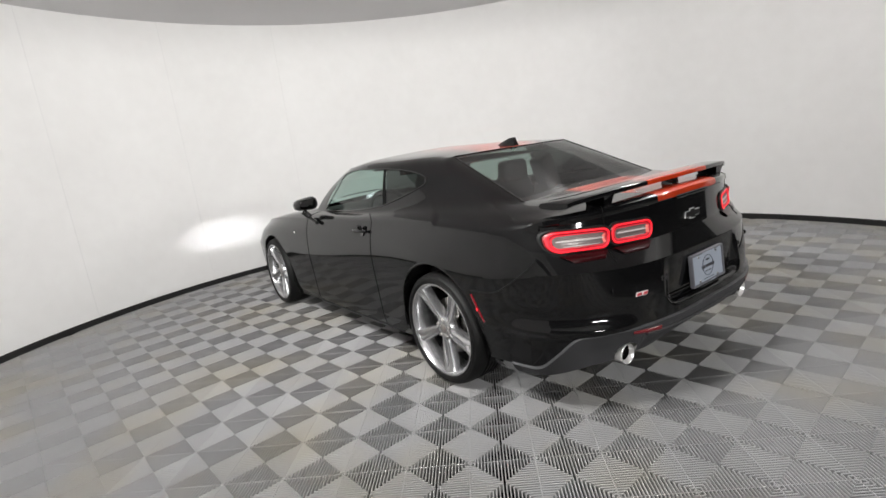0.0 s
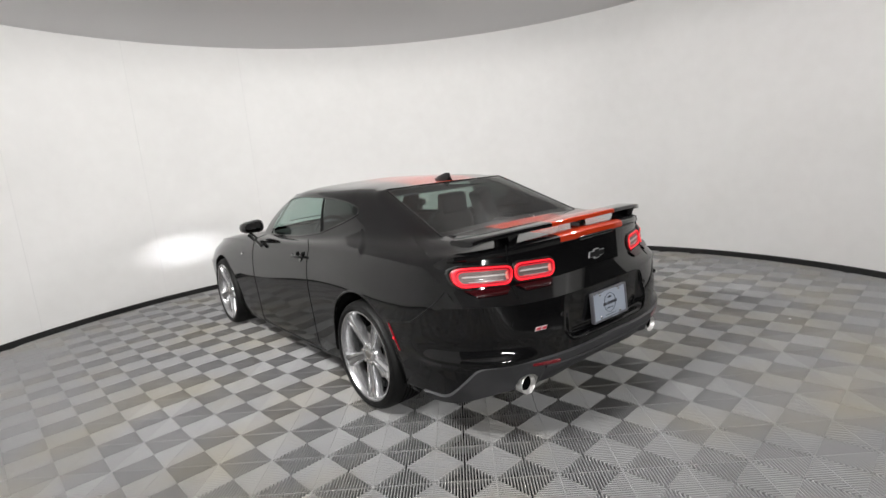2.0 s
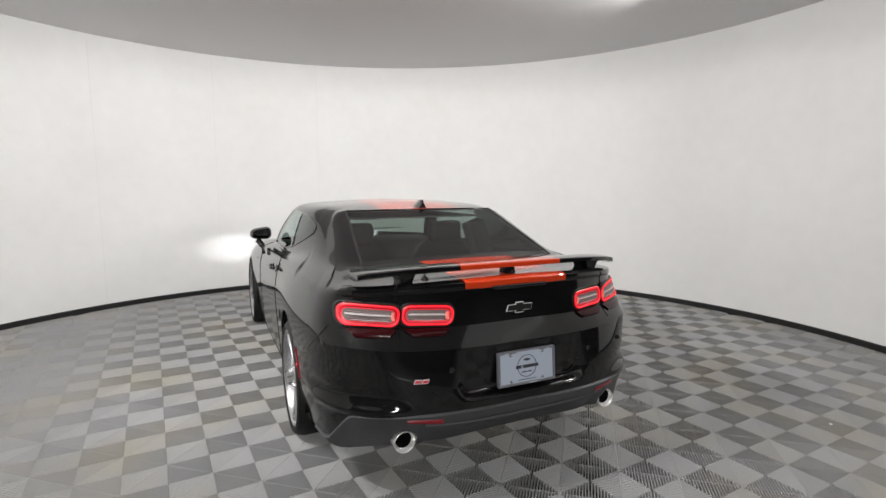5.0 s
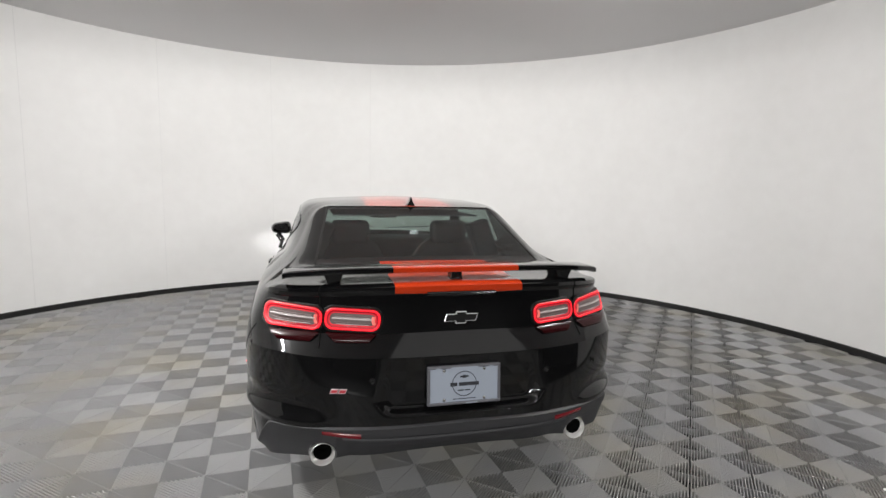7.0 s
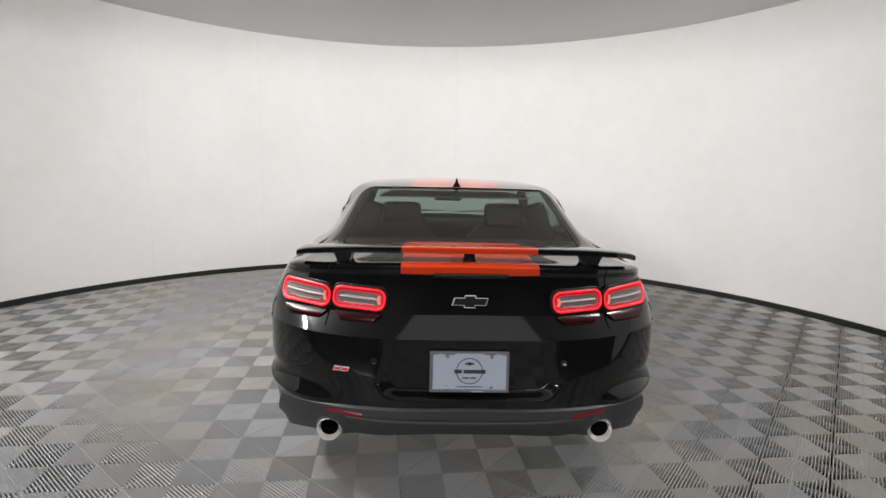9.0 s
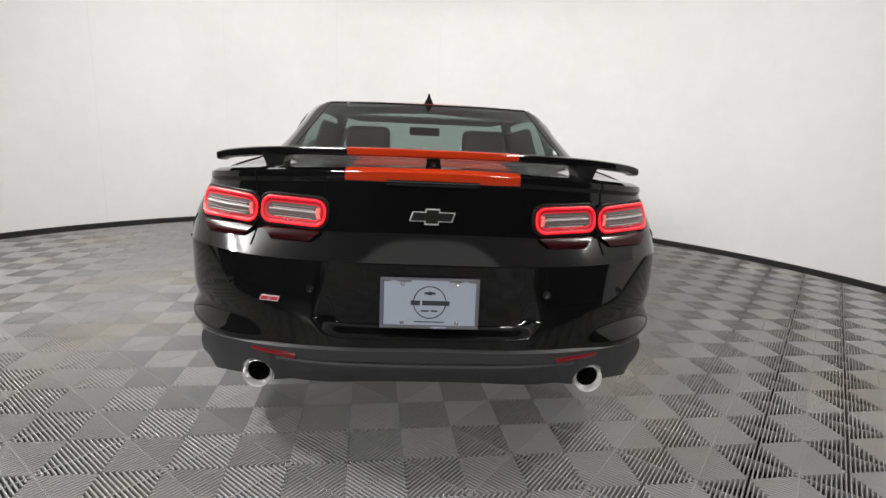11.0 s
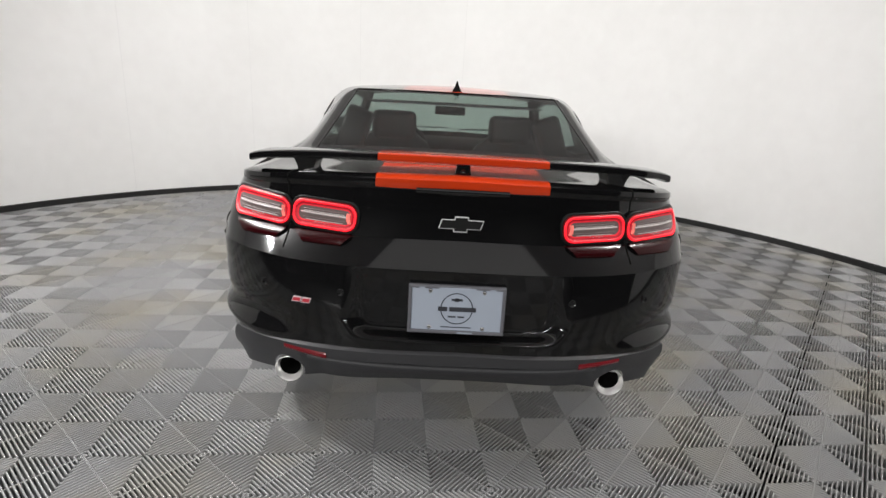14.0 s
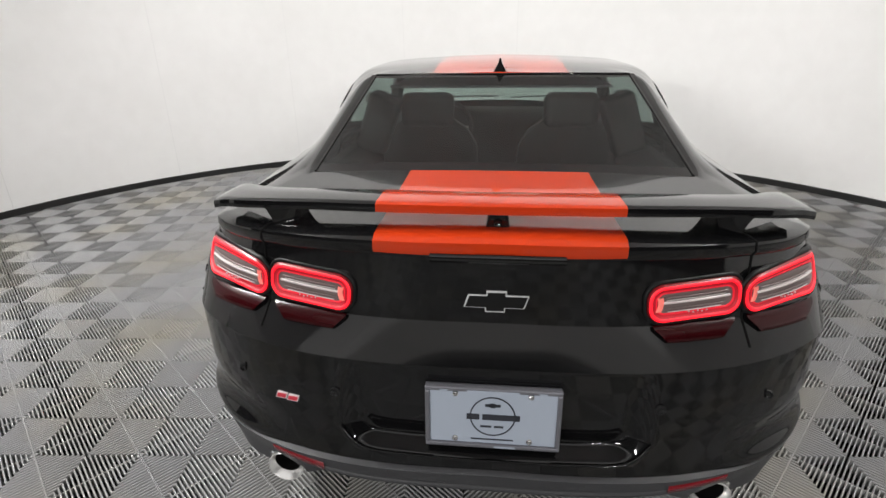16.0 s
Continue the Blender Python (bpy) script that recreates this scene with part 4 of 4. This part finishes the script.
    part("plate", on(box_bm(0.296, 0.004, 0.142, (0, -0.0055, 0))), WHITE, plate, smooth=False)
    for a in (((0, -0.008, 0.0765), (0.318, 0.012, 0.011)), ((0, -0.008, -0.0765), (0.318, 0.012, 0.011)), ((-0.1535, -0.008, 0), (0.011, 0.012, 0.142)), ((0.1535, -0.008, 0), (0.011, 0.012, 0.142))):
        soften(part("frame_bar", on(box_bm(*a[1], a[0])), PFRAME, plate, smooth=False), 0.003)
    ring = [Vector((0.052 * math.cos(a), -0.0085, 0.004 + 0.052 * math.sin(a))) for a in np.linspace(0, 2 * math.pi, 49)[:-1]]
    ob = ribbon("ring_mark", [tilt @ p for p in ring], 0.0016, INK, plate, closed=True)
    for x, z, w, h in ((-0.046, 0.002, 0.030, 0.015), (0.020, 0.002, 0.088, 0.015), (-0.015, -0.024, 0.026, 0.005), (0.015, -0.024, 0.022, 0.005), (0, 0.034, 0.036, 0.007), (0, 0.034, 0.013, 0.012), (0, -0.060, 0.10, 0.003), (0, 0.073, 0.12, 0.007), (0.03, -0.0765, 0.05, 0.004), (-0.115, 0.073, 0.018, 0.006), (0.115, 0.073, 0.018, 0.006)):
        part("print_bar", on(box_bm(w, 0.0015, h, (x, -0.0150 if abs(z) > 0.07 else -0.0082, z))), INK if abs(z) < 0.07 else WHITE, plate, smooth=False)
    for x in (-0.088, 0.088):
        for z in (-0.062, 0.062):
            m = tilt @ Matrix.Translation((x, -0.0078, z)) @ Matrix.Rotation(math.pi / 2, 4, "X")
            part("screw", lathe_bm([(0.0005, 0.005), (0.005, 0.0045), (0.0075, 0.001), (0.008, 0)], 16, None, m), CHROME, plate)
    # pocket edge, bright where the lip catches light
    lipz = [(-.372, .580), (-.318, .532), (-.20, .526), (0, .524), (.20, .526), (.318, .532), (.372, .580)]
    ribbon("pocket_lip", [Vector((x, tail_y(cols, x, z, 12, 33) - 0.004, z)) for x, z in ((a.x, a.z) for a in catmull([(x, 0, z) for x, z in lipz], 49))], 0.0035, PAINT, car, sides=8)
    # plain cross-shaped emblem: chrome rim, black field
    em = new("emblem")
    em.parent = car
    em["label"] = "chrome-rimmed black cross-shaped emblem"
    half = [(-.074, -.016), (-.025, -.016), (-.025, -.0265), (.022, -.0265), (.022, -.016), (.066, -.016), (.076, .016), (.025, .016), (.025, .0265), (-.022, .0265), (-.022, .016), (-.064, .016)]
    mm = Matrix.Translation((0, -1.056, 0.912)) @ Matrix.Rotation(radians(-6), 4, "X")
    soften(part("rim", prism_bm(half, 0.012, None, mm), SATIN, em, "chrome rim", smooth=False), 0.002)
    inner = [(x * (0.945 if abs(x) > .03 else 0.86), z * 0.83) for x, z in half]
    part("field", prism_bm(inner, 0.006, None, mm @ Matrix.Translation((0, -0.002, 0))), FIELD, em, "black field", smooth=False)
    # small red badge
    bd = new("badge")
    bd.parent = car
    bd["label"] = "small slanted red badge with pale edges"
    for x in (-.536, -.503):
        y = tail_y(cols, x, 0.635, 12, 33)
        m = Matrix.Translation((x, y - 0.004, 0.633)) @ Matrix.Rotation(radians(-10), 4, "Z")
        part("badge_edge", prism_bm([(-.018, -.009), (.012, -.009), (.019, .009), (-.011, .009)], 0.006, None, m), BADGE, bd, smooth=False)
        part("badge_field", prism_bm([(-.015, -.006), (.011, -.006), (.0155, .006), (-.0095, .006)], 0.006, None, m @ Matrix.Translation((0, -0.0015, 0))), BADGERED, bd, "red field", smooth=False)
    # high brake lamp under the lip
    path = [Vector((x, tail_y(cols, x, 1.016) - 0.006, 1.017)) for x in np.linspace(-.15, .15, 21)]
    bm = grid_bm([[p + Vector((0, d, h)) for h, d in ((-.010, .004), (-.009, -.006), (.008, -.008), (.010, .004))] for p in path])
    part("brake_lamp", bm, GLOSS, car, "unlit dark high brake lamp")
    # roof antenna fin
    rows = []
    for f in np.linspace(0, 1, 12):
        y = 0.15 + 0.21 * f
        hgt = 0.074 * (1 - f ** 1.3) * (0.86 + 0.14 * min(1, 4 * f))
        w = 0.034 * math.sin(math.pi * min(0.95, 0.34 + 0.62 * f))
        z0 = 1.332 + 0.05 * (y - 0.12)
        rows.append([Vector((w * a, y, z0 + hgt * b)) for a, b in ((-1, -0.1), (-.75, .25), (-.3, .62), (-.10, .97), (.10, .97), (.3, .62), (.75, .25), (1, -0.1))])
    bm = grid_bm(rows)
    bm.faces.new([bm.verts.new(p) for p in rows[0]])
    part("antenna_fin", bm, PAINT2, car, "black shark-fin antenna")


def flank_details(car, cols):
    for s in (-1, 1):
        # mirror
        mir = new("door_mirror")
        mir.parent = car
        mir["label"] = "black door mirror on a slim arm"
        rows = []
        for f, w, h in ((0, .02, .02), (.04, .085, .05), (.2, .105, .064), (.5, .108, .066), (.8, .10, .06), (1.0, .082, .048)):
            y = 1.87 - 0.125 * f
            rows.append([Vector((s * (0.905 + 0.84 * x), y + x * 0.25, 1.066 + 0.86 * z * (1 - 2.6 * max(0.0, x)) - 0.06 * x)) for x, z in rounded(2 * w, 2 * h, h * 0.8, 5)])
        for r in rows:
            r.append(r[0].copy())
        bm = grid_bm(rows)
        bmesh.ops.remove_doubles(bm, verts=bm.verts, dist=1e-5)
        part("mirror_shell", bm, PAINT2, mir)
        bm = bmesh.new()
        bm.faces.new([bm.verts.new(p.lerp(sum(rows[-1][:-1], Vector()) / (len(rows[-1]) - 1), 0.10) + Vector((0, 0.012 - 0.35 * (p.z - 1.066), 0))) for p in rows[-1][:-1]])
        part("mirror_glass", bm, MIRROR, mir, "mirror glass")
        arm = [Vector((s * x, y, z)) for x, y, z in ((.935, 1.81, 1.01), (.915, 1.80, .985), (.895, 1.78, .955))]
        ribbon("arm", catmull(arm, 8), 0.026, PAINT2, mir, sides=10)
        ribbon("arm_foot", [Vector((s * x, y, z)) for x, y, z in ((.893, 1.83, .958), (.900, 1.73, .935), (.904, 1.63, .912))], 0.016, PAINT2, mir, sides=8)
        # door handle
        hd = new("door_handle")
        hd.parent = car
        x = 0.905
        bm = lathe_bm([(0.0005, -0.001), (0.03, -0.0015), (0.042, 0.002)], 24, None, Matrix.Translation((s * x, .87, .892)) @ Matrix.Rotation(s * math.pi / 2, 4, "Y"))
        part("handle_cup", bm, GLOSS, hd, "dark handle recess")
        bar = [Vector((s * (x + d), y, .894)) for d, y in ((.004, .79), (.022, .81), (.028, .87), (.024, .93), (.006, .965))]
        ribbon("grip", catmull(bar, 16), 0.011, PAINT2, hd, sides=10)
        # side badge on the fender
        part("fender_badge", box_bm(0.004, 0.035, 0.02, (s * 0.915, 2.17, .80)), CHROME, car, "small chrome fender badge", smooth=False)
        # head lamps
        m = Matrix.Translation((s * 0.66, 3.50, 0.68)) @ Matrix.Rotation(-math.pi / 2, 4, "X")
        part("head_lamp", lathe_bm([(0.0005, 0.04), (0.05, 0.035), (0.06, 0.01), (0.062, -0.03)], 24, None, m), LAMPGLOW, car, "lit white head lamp")
    # wipers at the cowl
    for x0 in (-.45, .1):
        ribbon("wiper", [Vector((x0 + 0.45 * f, 2.06 + 0.05 * math.sin(3 * f), 1.045 + 0.01 * f)) for f in np.linspace(0, 1, 8)], 0.006, TRIM, car)


def cabin_things(car):
    def seat(x):
        root = new("front_seat")
        root.parent = car
        root["label"] = "black leather bucket seat with fixed head rest"
        rows = []
        for f, w, d in ((0, .22, .10), (.15, .25, .12), (.4, .255, .11), (.65, .25, .09), (.78, .20, .075), (.86, .13, .065), (.95, .13, .06), (1, .10, .04)):
            z, y = 0.52 + 0.66 * f, 0.78 - 0.22 * f
            rows.append([Vector((x + w * a, y + d * b, z)) for a, b in ((-1, -.4), (-.8, -.6), (0, -.6), (.8, -.6), (1, -.4), (1, .5), (.75, .5), (.5, .25), (0, .2), (-.5, .25), (-.75, .5), (-1, .5), (-1, -.4))])
        bm = grid_bm(rows)
        bm.faces.new([bm.verts.new(p) for p in rows[-1][:-1]])
        part("backrest", bm, LEATHER, root)
        soften(part("cushion", box_bm(0.48, 0.5, 0.16, (x, 1.0, 0.46)), LEATHER, root, smooth=False), 0.05, 4)
        for a in (-.055, .055):
            ribbon("head_rest_post", [Vector((x + a, .60, 1.02)), Vector((x + a, .585, 1.08))], 0.007, STEEL, root)
        soften(part("head_rest", box_bm(0.27, 0.10, 0.17, (x, .575, 1.135)), LEATHER, root, smooth=False), 0.04, 4)
    seat(-.36)
    seat(.36)
    soften(part("rear_seat", box_bm(1.1, 0.14, 0.50, (0, -.02, .70), None, Matrix.Rotation(radians(18), 4, "X")), LEATHER, car, "black rear seat back", smooth=False), 0.05, 4)
    soften(part("rear_cushion", box_bm(1.1, 0.42, 0.14, (0, .22, .50)), LEATHER, car, smooth=False), 0.05, 4)
    part("parcel_shelf", box_bm(1.16, 0.34, 0.03, (0, -.22, .985)), CABIN, car, "black parcel shelf", smooth=False)
    rows = []
    for x in np.linspace(-.70, .70, 15):
        lift = 0.05 * math.exp(-((x + .36) / .2) ** 2)
        rows.append([Vector((x, y, z + (lift if k in (1, 2) else 0))) for k, (y, z) in enumerate(((1.45, .62), (1.47, .93), (1.60, .985), (2.0, .985), (2.1, .95)))])
    part("dashboard", grid_bm(rows), CABIN, car, "black dashboard")
    part("cabin_floor", box_bm(1.5, 2.3, 0.05, (0, .95, .34)), CABIN, car, smooth=False)
    for s in (-1, 1):
        part("door_card", box_bm(0.05, 1.35, 0.56, (s * .80, 1.25, .68)), CABIN, car, smooth=False)
        part("quarter_card", box_bm(0.05, 0.9, 0.55, (s * .72, .15, .70)), CABIN, car, smooth=False)
        soften(part("pillar_trim", box_bm(0.15, 0.13, 0.28, (s * .585, .44, 1.09), None, Matrix.Rotation(radians(-s * 20), 4, "Y")), CABIN, car, "black trim inside the pillar", smooth=False), 0.02, 3)
    m = Matrix.Translation((-.36, 1.33, .93)) @ Matrix.Rotation(radians(65), 4, "X")
    wheel = new("steering_wheel")
    wheel.parent = car
    ring = [m @ Vector((.185 * math.cos(a), .175 * math.sin(a), 0)) for a in np.linspace(0, 2 * math.pi, 41)[:-1]]
    ribbon("wheel_rim", ring, 0.016, LEATHER, wheel, closed=True, sides=8)
    for a in (0, 180, 270):
        ribbon("wheel_spoke", [m @ Vector((r * math.cos(radians(a)), r * math.sin(radians(a)), -0.01)) for r in (0.03, 0.18)], 0.014, STEEL, wheel)
    part("wheel_hub", lathe_bm([(0.0005, 0.02), (0.06, 0.015), (0.065, -0.03)], 24, None, m), CABIN, wheel)
    soften(part("rear_view_mirror", box_bm(0.24, 0.03, 0.065, (0, 1.50, 1.215)), CABIN, car, "black rear-view mirror", smooth=False), 0.012)
    part("head_liner", box_bm(0.98, 1.0, 0.01, (0, .78, 1.272)), LINER, car, "grey head lining", smooth=False)
    soften(part("centre_console", box_bm(0.22, 0.9, 0.30, (0, 1.0, .50)), CABIN, car, smooth=False), 0.03)


HOUSE = simple("lamp_housing_black", (0.008, 0.008, 0.008), 0.45, spec=0.2)
GLOSS = simple("black_gloss", (0.006, 0.006, 0.006), 0.08, coat=0.5)
PAINT2 = simple("plain_black_paint", (0.005, 0.005, 0.0055), 0.35, coat=1.0, spec=0.1)
PFRAME = simple("plate_frame_grey", (0.17, 0.17, 0.19), 0.35, 0.5, vary=0.1)
MIRROR = simple("mirror_glass", (0.10, 0.10, 0.105), 0.05, 1.0)
LINER = simple("head_lining", (0.10, 0.10, 0.105), 0.9, bump=0.2, scale=250)
REDSOFT = glow("tail_lamp_soft_glow", (0.42, 0.003, 0.014), 0.225)
PINKGLOW = glow("inner_ring_glow", (0.70, 0.012, 0.03), 0.28)
REDFOOT = simple("red_glow_foot", (0.022, 0.0007, 0.0016), 0.2, coat=0.15, spec=0.2)
PALEGLOW = glow("lamp_end_glow", (0.70, 0.16, 0.13), 0.45)
REFLECT = simple("red_reflector", (0.17, 0.004, 0.010), 0.2, coat=0.6)
RIBLENS = simple("bright_lens_rib", (0.58, 0.53, 0.52), 0.3, 0.0, coat=0.5)
POLISH = simple("polished_steel", (0.86, 0.85, 0.84), 0.30, 0.8, vary=0.05)
DARKGLASS = glass_material("dark_glass", (0.085, 0.10, 0.095))
SATIN = simple("satin_chrome", (0.82, 0.82, 0.83), 0.25, 0.5)
BADGE = simple("badge_edge", (0.75, 0.66, 0.67), 0.3, 0.2)
BADGERED = simple("badge_red", (0.5, 0.03, 0.05), 0.3)
FIELD = simple("emblem_black", (0.005, 0.005, 0.005), 0.5, spec=0.15)
LAMPGLOW = glow("head_lamp_glow", (0.95, 0.97, 1.0), 6.0)
PAPER = simple("white_paper", (0.8, 0.8, 0.78), 0.7)
SPIN = 52
SCRAP = (2.158, -1.327)

floor = studio()
car = tagged(new("car"), "glossy black two-door coupe with a broad orange stripe, lamps lit", "car")
columns = car_shell(car)
spoiler(car, columns)
tail_details(car, columns)
flank_details(car, columns)
for along in (0.0, 2.812):
    for side in (-1, 1):
        wheel_thing(car, along, side)
cabin_things(car)
bm = prism_bm([(-.014, -.006), (.002, -.011), (.016, -.002), (.011, .009), (-.004, .008)], 0.0016, None, Matrix.Translation((SCRAP[0], SCRAP[1], 0.002)) @ Matrix.Rotation(-math.pi / 2, 4, "X"))
tagged(part("paper_scrap", bm, PAPER, smooth=False), "small white paper scrap lying on the grey floor tiles", "paper scrap")
tiles(floor)
